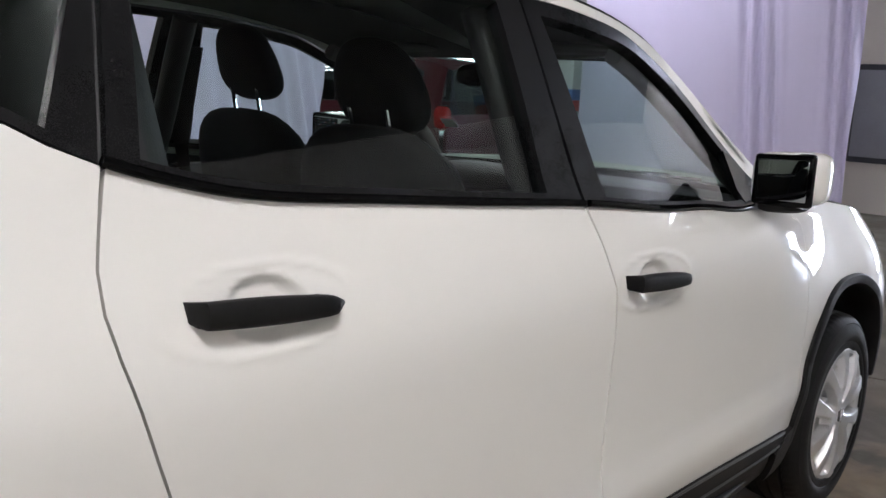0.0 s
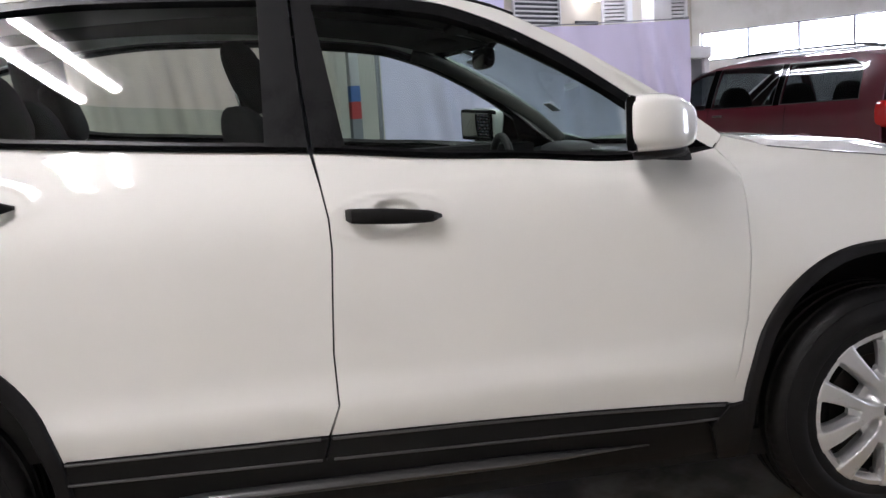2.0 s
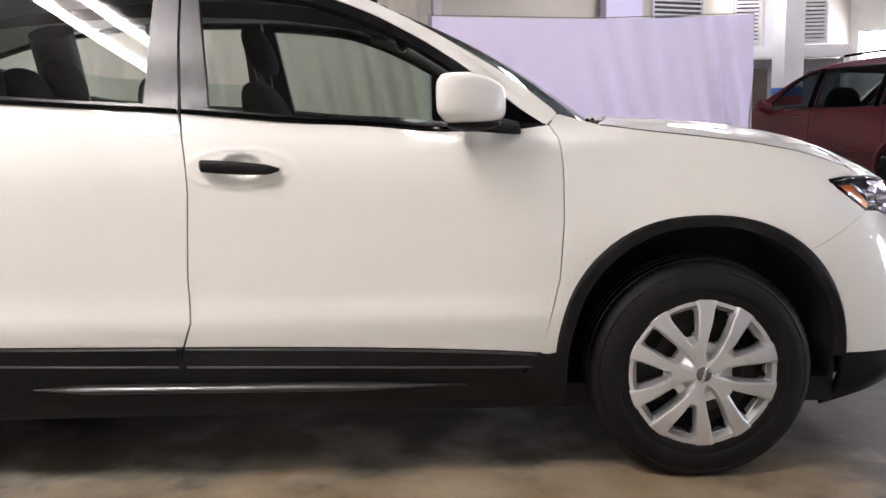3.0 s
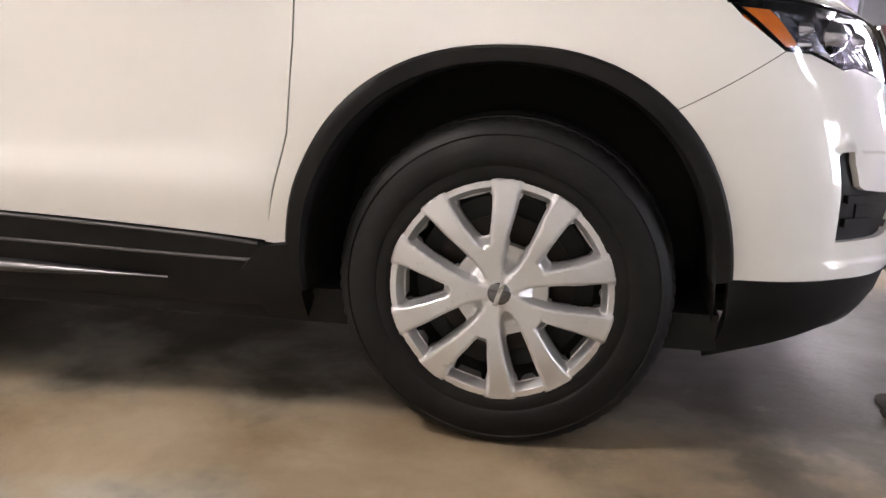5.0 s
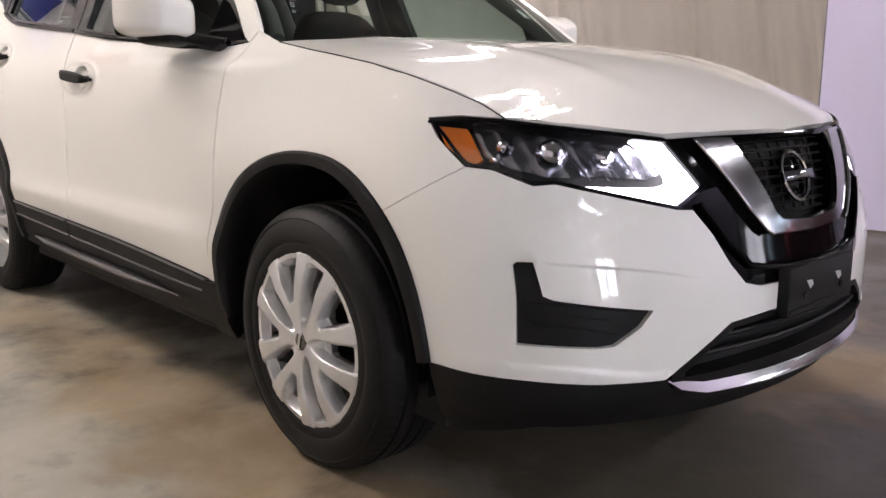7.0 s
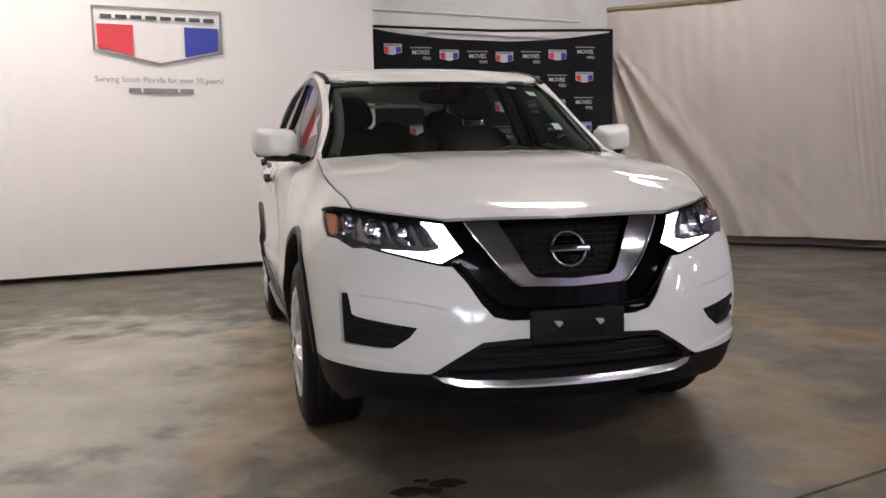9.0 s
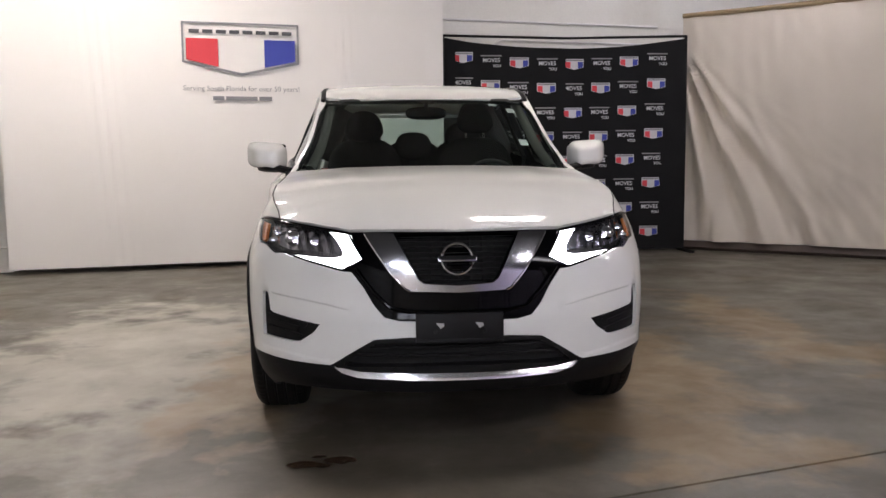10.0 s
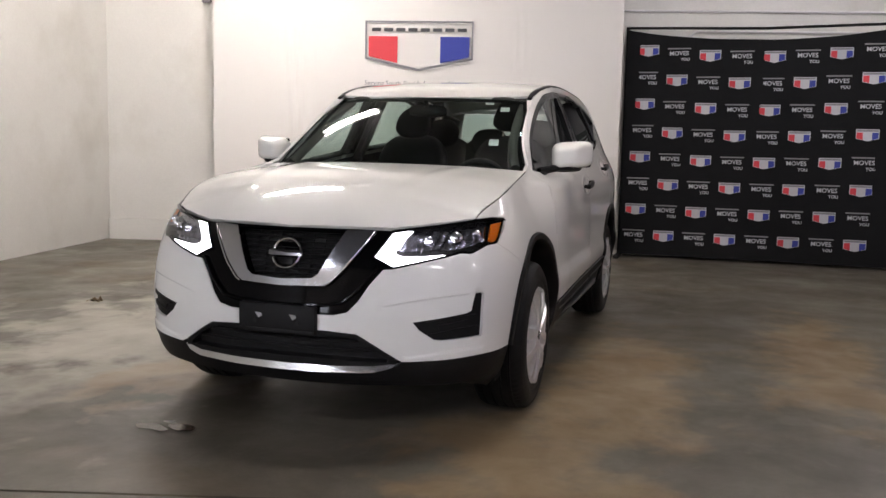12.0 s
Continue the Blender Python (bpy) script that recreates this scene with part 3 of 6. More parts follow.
def side(s):
    """All the panels of one side: s is -1 on the car's right, 1 on its left."""
    f = body(s)

    def pan(name, outline, material, parent=car, label="", **k):
        return panel(name, outline, f, material, parent, label, sgn=-s, **k)

    # fender
    a = [X(*p) for p in arch(0, *OUT, T_SEAM, T_BACK)]
    fend = [X(*p) for p in F_SEAM] + SHUT + [X(.47, .946), X(.402, .940), X(.44, .902), X(.525, .839)] + a
    pan("fender", fend, PAINT, step=.035, gap=.0012, depth=.02)
    # front door
    low = [X(*p) for p in xs(clad_top, -.500, -1.611, 16)]
    door = [X(x, z) for x, z in xs(belt, -.462, -1.597, 24)]
    o = door + [X(*p) for p in reversed(B_SEAM[1:-1])] + list(reversed(low)) + [X(*p) for p in F_SEAM[1:-1]]
    fd = pan("front_door", o, PAINT, step=.035, gap=.0022, depth=.02, dense=[(HANDLES[0][0], HANDLES[0][1], .17, .075, .008)])
    o = low + [X(x, z) for x, z in xs(clad_low, -1.628, -.53, 16)]
    pan("door_cladding", o, BLACK_TRIM, fd, "black plastic sill cladding", gap=.002, offset=.008, depth=.03)
    frame = [X(x, z) for x, z in xs(belt, -.468, -1.596, 24)] + [X(-1.612, 1.4)] + [X(x, z) for x, z in xs(dlo, -1.618, -.51, 30)]
    gf = [X(*p) for p in glass_front()]
    wf = pan("window_frame", frame, PILLAR, fd, "black window frame and pillar film", holes=[gf], gap=.0015, offset=.001, depth=.03)
    w = panel("window", gf, glass_map(s, SHEET_FRONT), GLASS, fd, "clear side window", sgn=-s, step=.05, offset=-.016, depth=0, gap=-.012)
    w.visible_shadow = False
    tube("belt_trim", [f(*X(x, z + .006)) + Vector((0, s * .006, 0)) for x, z in xs(belt, -.55, -1.592, 22)], .008, GLOSS_BLACK, fd, n=8)
    bar_handle(*HANDLES[0], s, fd)
    # rear door
    ra = [X(*p) for p in arch(-2.705, *OUT, R_LOW, R_DOOR, 14)]
    low = [X(*p) for p in xs(clad_top, -1.613, -2.2445, 10)]
    o = ([X(x, z) for x, z in xs(belt, -1.603, -2.596, 26)] + [X(*p) for p in reversed(R_SEAM[1:-1])] + list(reversed(ra)) + list(reversed(low))
         + [X(*p) for p in B_SEAM[1:-1]])
    rd = pan("rear_door", o, PAINT, step=.035, gap=.0022, depth=.02, dense=[(HANDLES[1][0], HANDLES[1][1], .17, .075, .008)])
    o = low + [X(x, z) for x, z in xs(clad_low, -2.262, -1.630, 10)]
    pan("door_cladding", o, BLACK_TRIM, rd, "black plastic sill cladding", gap=.002, offset=.008, depth=.03)
    frame = [X(x, z) for x, z in xs(belt, -1.604, -2.594, 26)] + [X(x, z) for x, z in xs(dlo, -2.54, -1.622, 24)] + [X(-1.618, 1.4)]
    gr = [X(*p) for p in glass_rear()]
    pan("window_frame", frame, PILLAR, rd, "black window frame and pillar film", holes=[gr], gap=.0015, offset=.001, depth=.03)
    shown = gr if s < 0 else [X(x, z + .024) for x, z in xs(belt, -1.715, -2.545, 16)] + [X(x, z + .135) for x, z in xs(belt, -2.535, -1.712, 16)]
    w = panel("window", shown, glass_map(s, SHEET_REAR), GLASS, rd, "clear side window" if s < 0 else "side window wound most of the way down", sgn=-s, step=.05, offset=-.016, depth=0,
              gap=-.012 if s < 0 else 0)
    w.visible_shadow = False
    tube("belt_trim", [f(*X(x, z + .006)) + Vector((0, s * .006, 0)) for x, z in xs(belt, -1.61, -2.60, 24)], .008, GLOSS_BLACK, rd, n=8)
    bar_handle(*HANDLES[1], s, rd)
    # quarter panel and its window
    ra = [X(*p) for p in arch(-2.705, *OUT, R_DOOR, 180 - R_LOW * .9, 26)]
    o = ([X(*p) for p in R_SEAM] + [X(x, z) for x, z in xs(belt, -2.66, -3.08, 10)] + [X(-3.22, 1.50), X(-3.36, 1.40), X(-3.50, 1.20), X(-3.62, .98), X(-3.66, .75),
         X(-3.66, .50), X(-3.25, .46)] + list(reversed(ra)))
    q = pan("quarter_panel", o, PAINT, step=.04, gap=.002, depth=.02)
    frame = [X(x, z) for x, z in xs(belt, -2.602, -3.07, 14)] + [X(x, z) for x, z in xs(dlo, -3.05, -2.548, 14)]
    gq = [X(*p) for p in glass_quarter()]
    pan("quarter_window_frame", frame, PILLAR, q, "black quarter window surround", holes=[gq], gap=.0015, offset=.001, depth=.03)
    w = pan("quarter_window", gq, GLASS, q, offset=-.012, depth=0, gap=-.004)
    w.visible_shadow = False
    o = [X(-3.25, .455), X(-3.66, .495), X(-3.62, .30), X(-3.2, .27), X(-3.14, .36)]
    pan("rear_bumper_cladding", o, BLACK_TRIM, car, "black plastic lower bumper", depth=.03)
    # roof rail and windscreen pillar
    o = ([X(-.468, 1.130), X(-.432, 1.163)] + [X(x, z) for x, z in xs(rail, -.44, -3.3, 60)] + [X(-3.36, 1.40), X(-3.22, 1.50)]
         + [X(x, z) for x, z in xs(dlo, -3.08, -.505, 60)])
    pan("roof_rail", o, PAINT, step=.03, gap=.0012, depth=.015)
    # sill
    o = [X(x, z + .004) for x, z in xs(clad_low, -.44, -2.275, 20)] + [X(-2.28, .30), X(-2.1, .285), X(-1.2, .270), X(-.6, .262), X(-.44, .27)]
    pan("sill", o, BLACK_TRIM, car, "black plastic rocker sill", depth=.10, offset=-.004)
    # tapering lighter strip: the sill's highlight put into shape and colour
    tube("sill_lip", [f(*X(x, .338 - .012 * (x + 1.4))) + Vector((0, s * .004, 0)) for x in [-.74 - .08 * i for i in range(18)]], .024, SILL_HIGHLIGHT, car, "lower edge of the sill, its highlight put into the colour", 12, .62,
         lambda t: .12 + .88 * smooth(0, .30, t) * (1 - smooth(.86, 1.0, t)))
    # thin lighter rods added as the highlight lines of the cladding
    for x0, x1, up in ((-.52, -1.606, fd), (-1.636, -2.25, rd)):
        tube("cladding_highlight", [f(*X(x, z + .004)) + Vector((0, s * .009, 0)) for x, z in xs(clad_low, x0, x1, 16)], .004, SILL_HIGHLIGHT, up, "lighter line added for the highlight on the cladding edge", 6)
        tube("cladding_highlight", [f(*X(x, z - .005)) + Vector((0, s * .008, 0)) for x, z in xs(clad_top, x0, x1, 16)], .004, SILL_HIGHLIGHT, up, "lighter line added for the highlight on the cladding edge", 6)
    # arch mouldings, each a swept lip
    for cx, t0, t1 in ((0, T_LOW, T_BACK + 9), (-2.705, -2, 182)):
        bm = bmesh.new()
        rows = []
        for po, pi in zip(arch(cx, *OUT, t0, t1, 60), arch(cx, *INN, t0, t1, 60)):
            row = []
            for k, (w, d) in enumerate(((-.04, -.012), (.0, .007), (.14, .013), (.55, .015), (.88, .014), (1.0, .006), (1.06, -.012), (1.12, -.075))):
                x, z = po[0] + (pi[0] - po[0]) * w, po[1] + (pi[1] - po[1]) * w
                px, py = skin(by_x(po[0], po[1]), po[1])
                row.append(bm.verts.new((px + (x - po[0]), s * (py + d), z)))
            rows.append(row)
        for a, b in zip(rows, rows[1:]):
            for j in range(len(a) - 1):
                bm.faces.new((a[j], a[j + 1], b[j + 1], b[j]))
        part("arch_moulding", bm, BLACK_TRIM, car, "black wheel arch moulding")
        # liner
        bm = bmesh.new()
        rows = []
        for p in arch(cx, INN[0] * 1.02, INN[1] * 1.02, INN[2], -5, 185, 40):
            rows.append([bm.verts.new((p[0], s * y, p[1])) for y in (.84, .74, .58, .50)] + [bm.verts.new((cx, s * .50, .347))])
        for a, b in zip(rows, rows[1:]):
            for j in range(4):
                bm.faces.new((a[j], a[j + 1], b[j + 1], b[j]))
        part("wheel_well_liner", bm, GAP, car, "black wheel well liner")
    # front behind the wheel: splash corner
    o = [X(-.440, .430), X(-.428, .255), X(-.52, .258), X(-.56, .366), X(-.51, .420)]
    pan("splash_corner", o, BLACK_TRIM, car, "black splash guard behind the wheel", depth=.06, offset=.015)
    # headlamp
    lamp = LAMP_TOP + LAMP_LOW
    hl = pan("headlamp", inset(resample(lamp, .03), -.002), GAP, car, "swept headlamp with lit running light", offset=-.055, depth=0)
    pan("lens", lamp, LENS, hl, "clear lamp lens", step=.025, gap=.001, offset=.001, depth=0).visible_shadow = False
    pan("lamp_rim", lamp, GLOSS_BLACK, hl, "gloss black lamp rim", step=.02, gap=.0005, offset=-.002, depth=.055, holes=[inset(resample(lamp, .025), .010)])
    tube("lamp_brow", [f(u, z - .009) for u, z in resample(LAMP_TOP, .03, False)], .0045, GLOSS_BLACK, hl, "gloss black brow over the lamp", 8)
    o = [X(.428, .926), X(.496, .921), X(.53, .885), X(.552, .857), X(.538, .845), X(.467, .882)]
    pan("side_reflector", o, AMBER, hl, "orange side reflector", offset=-.008, depth=.012)
    drl = [Y(.508, .899), Y(.46, .896), Y(.425, .890), Y(.374, .789), Y(.462, .750), Y(.56, .772), Y(.66, .795), Y(.705, .806), Y(.64, .803), Y(.56, .798), Y(.495, .795), Y(.458, .804), Y(.456, .822), Y(.474, .858)]
    pan("running_light", drl, DRL, hl, "lit white running light", step=.02, offset=-.012, depth=.012)
    o = [Y(.54, .897), Y(.64, .918), Y(.716, .930), X(.515, .915), X(.56, .858), Y(.755, .835), Y(.70, .815), Y(.60, .815), Y(.50, .805), Y(.47, .815), Y(.485, .85)]

    def ripple(u, z):
        c = f(u, z)
        n = Vector((.8, s * .6, 0))
        return c - n * (.036 + .004 * abs(math.sin(u * 62 + z * 34)) + .0015 * abs(math.sin(z * 60 - u * 22)))
    panel("reflector", o, ripple, LAMP_FACET, hl, "silver faceted lamp reflector", sgn=-s, step=.008, depth=.01)
    for k in range(3):
        yy = .56 + .034 * k
        tube("reflector_fin", [f(*Y(yy, .808)) - Vector((.016, s * .012, 0)), f(*Y(yy + .012, .84)) - Vector((.024, s * .016, 0)), f(*Y(yy + .03, .875 + .008 * k)) - Vector((.018, s * .012, 0))],
             .0035, SATIN, hl, "", 6, .5)
    u, z = Y(.680, .866)
    c = f(u, z)
    ax = Vector((1, 0, 0)) * .8 + Vector((0, s * .6, .1))
    m = look(c - ax * .022, c + ax) @ pose(0, 0, 0, 90)
    lathe("bulb_reflector", [(.006, -.026), (.016, -.022), (.025, -.012), (.032, .000), (.036, .008), (.0365, .0085), (.036, .006)], 24, LAMP_CHROME, hl, "round projector reflector", m=m)
    lathe("bulb", [(.0, .014), (.011, .011), (.014, .0), (.013, -.012)], 14, LENS, hl, "", m=m)
    for yy, zz, rr in ((.748, .882, .018), (.770, .852, .014), (.585, .858, .021)):
        c = f(*Y(yy, zz))
        m = look(c - ax * .018, c + ax) @ pose(0, 0, 0, 90)
        lathe("side_bulb_reflector", [(.003, -.016), (rr * .6, -.010), (rr, .006), (rr * 1.05, .007)], 18, LAMP_CHROME, hl, "", m=m)
    # bumper skin
    a = [X(*p) for p in arch(0, *OUT, T_LOW, T_SEAM, 12)]
    fog = [Y(.792, .640), Y(.786, .647), Y(.764, .647), Y(.756, .576), Y(.742, .567), Y(.549, .534), Y(.575, .50), Y(.63, .461), Y(.66, .458), Y(.789, .467)]
    o = (a + list(reversed(LAMP_LOW[1:])) + V_EDGE + [Y(0, .489), Y(.2, .489), Y(.333, .480), Y(.41, .434), Y(.494, .379), Y(.508, .372), Y(.66, .378), Y(.77, .388), X(.46, .394)])
    pan("bumper", o, PAINT, car, "white painted bumper cover", step=.028, gap=.0003, depth=.02, holes=[fog],
        creases=[[Y(y, fold_z(y) + d) for y in [.44 + .02 * i for i in range(16)]] for d in (-.006, .0, .005, .016, .04)]
        + [[Y(y, band_z(y) + d) for y in [.53 + .02 * i for i in range(14)]] for d in (-.004, .005, .014)])
    fb = pan("fog_bezel", fog, BLACK_TRIM, car, "blank black fog lamp bezel", step=.02, offset=-.014, depth=.0)
    for top, low in ((.560, .543), (.512, .494)):
        o = [Y(.775, top), Y(.70, top - .008), Y(.60 if top > .53 else .62, top - .026), Y(.61 if top > .53 else .63, low - .022), Y(.70, low - .006), Y(.775, low)]
        pan("bezel_ledge", o, BLACK_TRIM, fb, "black moulded ledge", step=.03, offset=-.004, depth=.012)
    pan("bezel_insert", [Y(.748, .538), Y(.64, .518), Y(.655, .488), Y(.748, .498)], BLACK_TRIM, fb, "", step=.03, offset=-.010, depth=.006)
    # lower valance
    o = [X(.452, .392), Y(.77, .386), Y(.66, .376), Y(.508, .370), Y(.484, .345), Y(.414, .322), Y(.2, .325), Y(0, .327), Y(0, .255), Y(.3, .255), Y(.55, .262), Y(.72, .262),
         X(.5, .215), X(.428, .19)]
    pan("valance", o, BLACK_TRIM, car, "black lower bumper lip", step=.03, depth=.025, offset=-.002)


for s_ in (-1, 1):
    side(s_)


def both(pts):
    """A half outline, from the middle plane outwards and back to it, made whole across the nose."""
    c = NOSE_X + NOSE_LEN
    return pts + [(2 * c - u, z) for u, z in reversed(pts)]


def front(u, z):
    """The nose seen as one surface across both sides."""
    c = NOSE_X + NOSE_LEN
    x, y = skin(u if u <= c else 2 * c - u, z)
    return Vector((x, -y if u <= c else y, z))


# grille and its surround
o = [Y(.0, .552), Y(.234, .553), Y(.292, .567), Y(.332, .612), Y(.375, .684), Y(.42, .741), Y(.452, .745), Y(.368, .786), Y(.428, .896), Y(.3, .899), Y(.0, .898)]
chrome_out = [Y(.194, .668), Y(.213, .68), Y(.265, .735), Y(.318, .812), Y(.369, .890)]
chrome_in = [Y(.25, .887), Y(.217, .826), Y(.159, .712), Y(.134, .695)]
opening = both([Y(.002, .687)] + list(reversed(chrome_in)) + [Y(.0, .893)])
half = [Y(.002, .552)] + o[1:-1] + [Y(.002, .898)]
surround = panel("grille_surround", both(half), front, GLOSS_BLACK, car, "gloss black V-shaped grille surround", sgn=1, step=.03, offset=-.006, depth=.03,
                 holes=[both([Y(.004, .690)] + [Y(.130, .698), Y(.155, .714), Y(.213, .826), Y(.244, .884)] + [Y(.004, .890)])])
panel("chrome_v", both([Y(.002, .661)] + chrome_out + chrome_in + [Y(.002, .687)]), front, V_CHROME, surround, "bright chrome V bar", sgn=1, step=.02, offset=.010, depth=.03)
tube("chrome_edge", [front(*p) + Vector((.014, 0, 0)) for p in resample([Y(.365, .888), Y(.315, .81), Y(.262, .735), Y(.211, .681), Y(.19, .67)], .02, False)], .004, CHROME, surround, n=8)
tube("chrome_edge", [front(2 * (NOSE_X + NOSE_LEN) - u, z) + Vector((.014, 0, 0)) for u, z in
                     resample([Y(.365, .888), Y(.315, .81), Y(.262, .735), Y(.211, .681), Y(.19, .67)], .02, False)], .004, CHROME, surround, n=8)
panel("grille_backing", both([Y(.002, .672), Y(.15, .68), Y(.18, .70), Y(.27, .893), Y(.002, .895)]), front, GAP, surround, "black grille backing", sgn=1, offset=-.05, depth=0)
for i in range(9):
    z = .705 + i * .0212
    w = .140 + (z - .70) * .55
    bm_path = [front(*Y(max(y, .002), z)) * 1.0 for y in (w, w * .75, w * .5, w * .25, .002)]
    bm_path += [Vector((p.x, -p.y, p.z)) for p in reversed(bm_path[:-1])]
    tube("grille_slat", [p + Vector((-.030, 0, 0)) for p in bm_path], .0075, BLACK_TRIM, surround, n=6, flat=.45)
for y0 in [k * .052 for k in range(-4, 5)]:
    zs = [z for z in (.70, .73, .76, .82, .885) if abs(y0) < .135 + (z - .70) * .55]
    if len(zs) > 1:
        tube("grille_rib", [Vector((front(*Y(max(abs(y0), .002), z)).x - .034, y0, z)) for z in zs], .004, BLACK_TRIM, surround, n=6)
# ridge under the chrome
tube("lower_ridge", [front(*p) + Vector((.002, 0, 0)) for p in resample([Y(.40, .752), Y(.335, .665), Y(.27, .605), Y(.2, .592), Y(.1, .588), Y(.003, .587)], .03, False)]
     + [Vector((v.x + .002, -v.y, v.z)) for v in reversed([front(*p) for p in resample([Y(.40, .752), Y(.335, .665), Y(.27, .605), Y(.2, .592), Y(.1, .588)], .03, False)])],
     .008, GLOSS_BLACK, surround, n=8)
# emblem: a ring with a bar across
em = lathe("emblem", [(.058, -.006), (.062, -.009), (.067, -.006), (.068, 0), (.063, .003), (.058, 0)], 40, CHROME, surround, "round chrome emblem ring with a bar",
           m=Matrix.Translation((.862, 0, .788)) @ pose(0, 0, 0, -20, 0, 90), close=True)
box("emblem_bar", (-.078, -.012, -.013), (.078, -.002, .013), SATIN, em, "", .004, Matrix.Translation((.866, 0, .788)) @ pose(0, 0, 0, -20, 0, 90))
box("emblem_backing", (-.05, .0, -.05), (.05, .008, .05), GLOSS_BLACK, em, "", .004, Matrix.Translation((.858, 0, .788)) @ pose(0, 0, 0, -20, 0, 90))
# lower grille, chrome strip, number plate bracket
o = [Y(.002, .487), Y(.2, .487), Y(.331, .478), Y(.41, .432), Y(.490, .378), Y(.480, .340), Y(.414, .334), Y(.2, .335), Y(.002, .336)]
lg = panel("lower_grille", both(list(reversed(o))), front, GAP, car, "black lower air intake", sgn=1, offset=-.05, depth=0)
panel("intake_rim", both(list(reversed(o))), front, BLACK_TRIM, lg, "black intake rim", sgn=1, step=.02, offset=-.001, depth=.05,
      holes=[both(list(reversed([Y(.004, .474), Y(.2, .474), Y(.32, .465), Y(.395, .425), Y(.455, .378), Y(.45, .366), Y(.2, .372), Y(.004, .374)])))])
for z, w in ((.448, .37), (.412, .41)):
    pth = [front(*Y(max(w * k / 6, .002), z)) for k in range(6, -1, -1)]
    pth += [Vector((p.x, -p.y, p.z)) for p in reversed(pth[:-1])]
    tube("intake_bar", [p + Vector((-.022, 0, 0)) for p in pth], .010, BLACK_TRIM, lg, n=8, flat=.7)
band = [Y(.002, .343), Y(.2, .343), Y(.40, .348), Y(.480, .362), Y(.494, .362), Y(.465, .340), Y(.40, .325), Y(.2, .318), Y(.002, .317)]
panel("chrome_strip", both(list(reversed(band))), lambda u, z: front(u, z) + Vector((.62 * (.350 - z), 0, 0)), STRIP, car, "chrome bumper strip", sgn=1, step=.012, offset=.004, depth=.03)
bm = bmesh.new()
add_box(bm, (.925, -.172, .468), (.957, .172, .588), .006)
add_box(bm, (.955, -.165, .472), (.960, .165, .486), .002)
pb = part("plate_bracket", bm, BLACK_TRIM, car, "empty black number plate bracket")
for y in (-.077, .077):
    bm = bmesh.new()
    vs_ = [bm.verts.new(v) for v in ((.961, y - .018, .551), (.961, y + .012, .549), (.963, y + .016, .538), (.963, y, .528))]
    bm.faces.new(vs_)
    bmesh.ops.solidify(bm, geom=bm.faces[:], thickness=.004)
    part("plate_clip", bm, WHITE_BIT, pb, "white plastic clip", False)
    lathe("plate_screw", [(.0, -.004), (.008, -.004), (.009, 0)], 12, GAP, pb, "", Matrix.Translation((.96, y * 1.25, .515)) @ pose(0, 0, 0, 0, 0, 90))


# hood
shut3 = [Vector((skin(u, z)[0], skin(u, z)[1], z)) for u, z in SHUT[1:]] + [Vector((skin(u, z)[0], skin(u, z)[1], z)) for u, z in (Y(.645, .929), Y(.53, .914), Y(.43, .900), Y(.3, .900), Y(.15, .901))]
edge_y = spl(*[(p.x, p.y) for p in shut3] + [(.838, .02)])
edge_z = spl(*[(p.x, p.z) for p in shut3] + [(.838, .901)])


def hood_map(x, y):
    ye = max(edge_y(x), .02)
    m, e = hood_mid(x), edge_z(x)
    r = min(abs(y) / ye, 1.05)
    z = m - (m - e) * r ** 2.4
    # two soft creases
    z += .006 * math.exp(-((abs(y) - .40 - .12 * (.3 - x)) / .05) ** 2) * smooth(-.4, .0, x) * (1 - smooth(.45, .75, x))
    return Vector((x, y, z))


bm_edge = [(p.x, p.y) for p in shut3]
back = [(-.30 + .12 * (1 - (k / 6) ** 2), .70 * k / 6) for k in range(7)]
half_hood = back + bm_edge + [(.838, .0)]
hood_outline = half_hood + [(x, -y) for x, y in reversed(half_hood[1:-1])]
panel("hood", hood_outline, hood_map, PAINT, car, "white painted bonnet", sgn=1, step=.035, gap=.0048, depth=.02)
for s_ in (-1, 1):
    tube("hood_seam", [Vector((p.x, s_ * p.y, p.z - .001)) for p in shut3[:8]], .0021, GAP, car, "dark shut line between bonnet and wing", 6)
# cowl under the windscreen
bm = bmesh.new()
add_box(bm, (-.50, -.72, 1.06), (-.16, .72, 1.105), .01)
part("cowl", bm, BLACK_TRIM, car, "black plastic scuttle")


# windscreen
def screen_map(y, t):
    w = .735 * (1 - t) + .585 * t
    r = y
    x = (-.19 - .22 * r * r) * (1 - t) + (-.905 - .11 * r * r) * t
    z = 1.105 * (1 - t) + (1.535 - .012 * r * r) * t + .035 * math.sin(math.pi * t)
    return Vector((x, w * y, z))


sc = [(-1, 0), (1, 0), (1, 1), (-1, 1)]
ws = panel("windscreen", sc, screen_map, SCREEN, car, "curved windscreen", sgn=1, step=.1, depth=0)
ws.visible_shadow = False
panel("screen_border", sc, screen_map, GLOSS_BLACK, ws, "black windscreen border", sgn=1, step=.05, depth=0, offset=-.004,
      holes=[[(-.975, .05), (.975, .05), (.968, .94), (-.968, .94)]])
for a_, b_, mt in (((.62, .90), (.70, .96), WHITE_BIT), ((.77, .78), (.85, .86), WHITE_BIT), ((.72, .30), (.79, .37), WHITE_BIT)):
    panel("sticker", [a_, (b_[0], a_[1]), b_, (a_[0], b_[1])], screen_map, mt, ws, "small white windscreen sticker", sgn=1, step=.03, depth=0, offset=-.006)

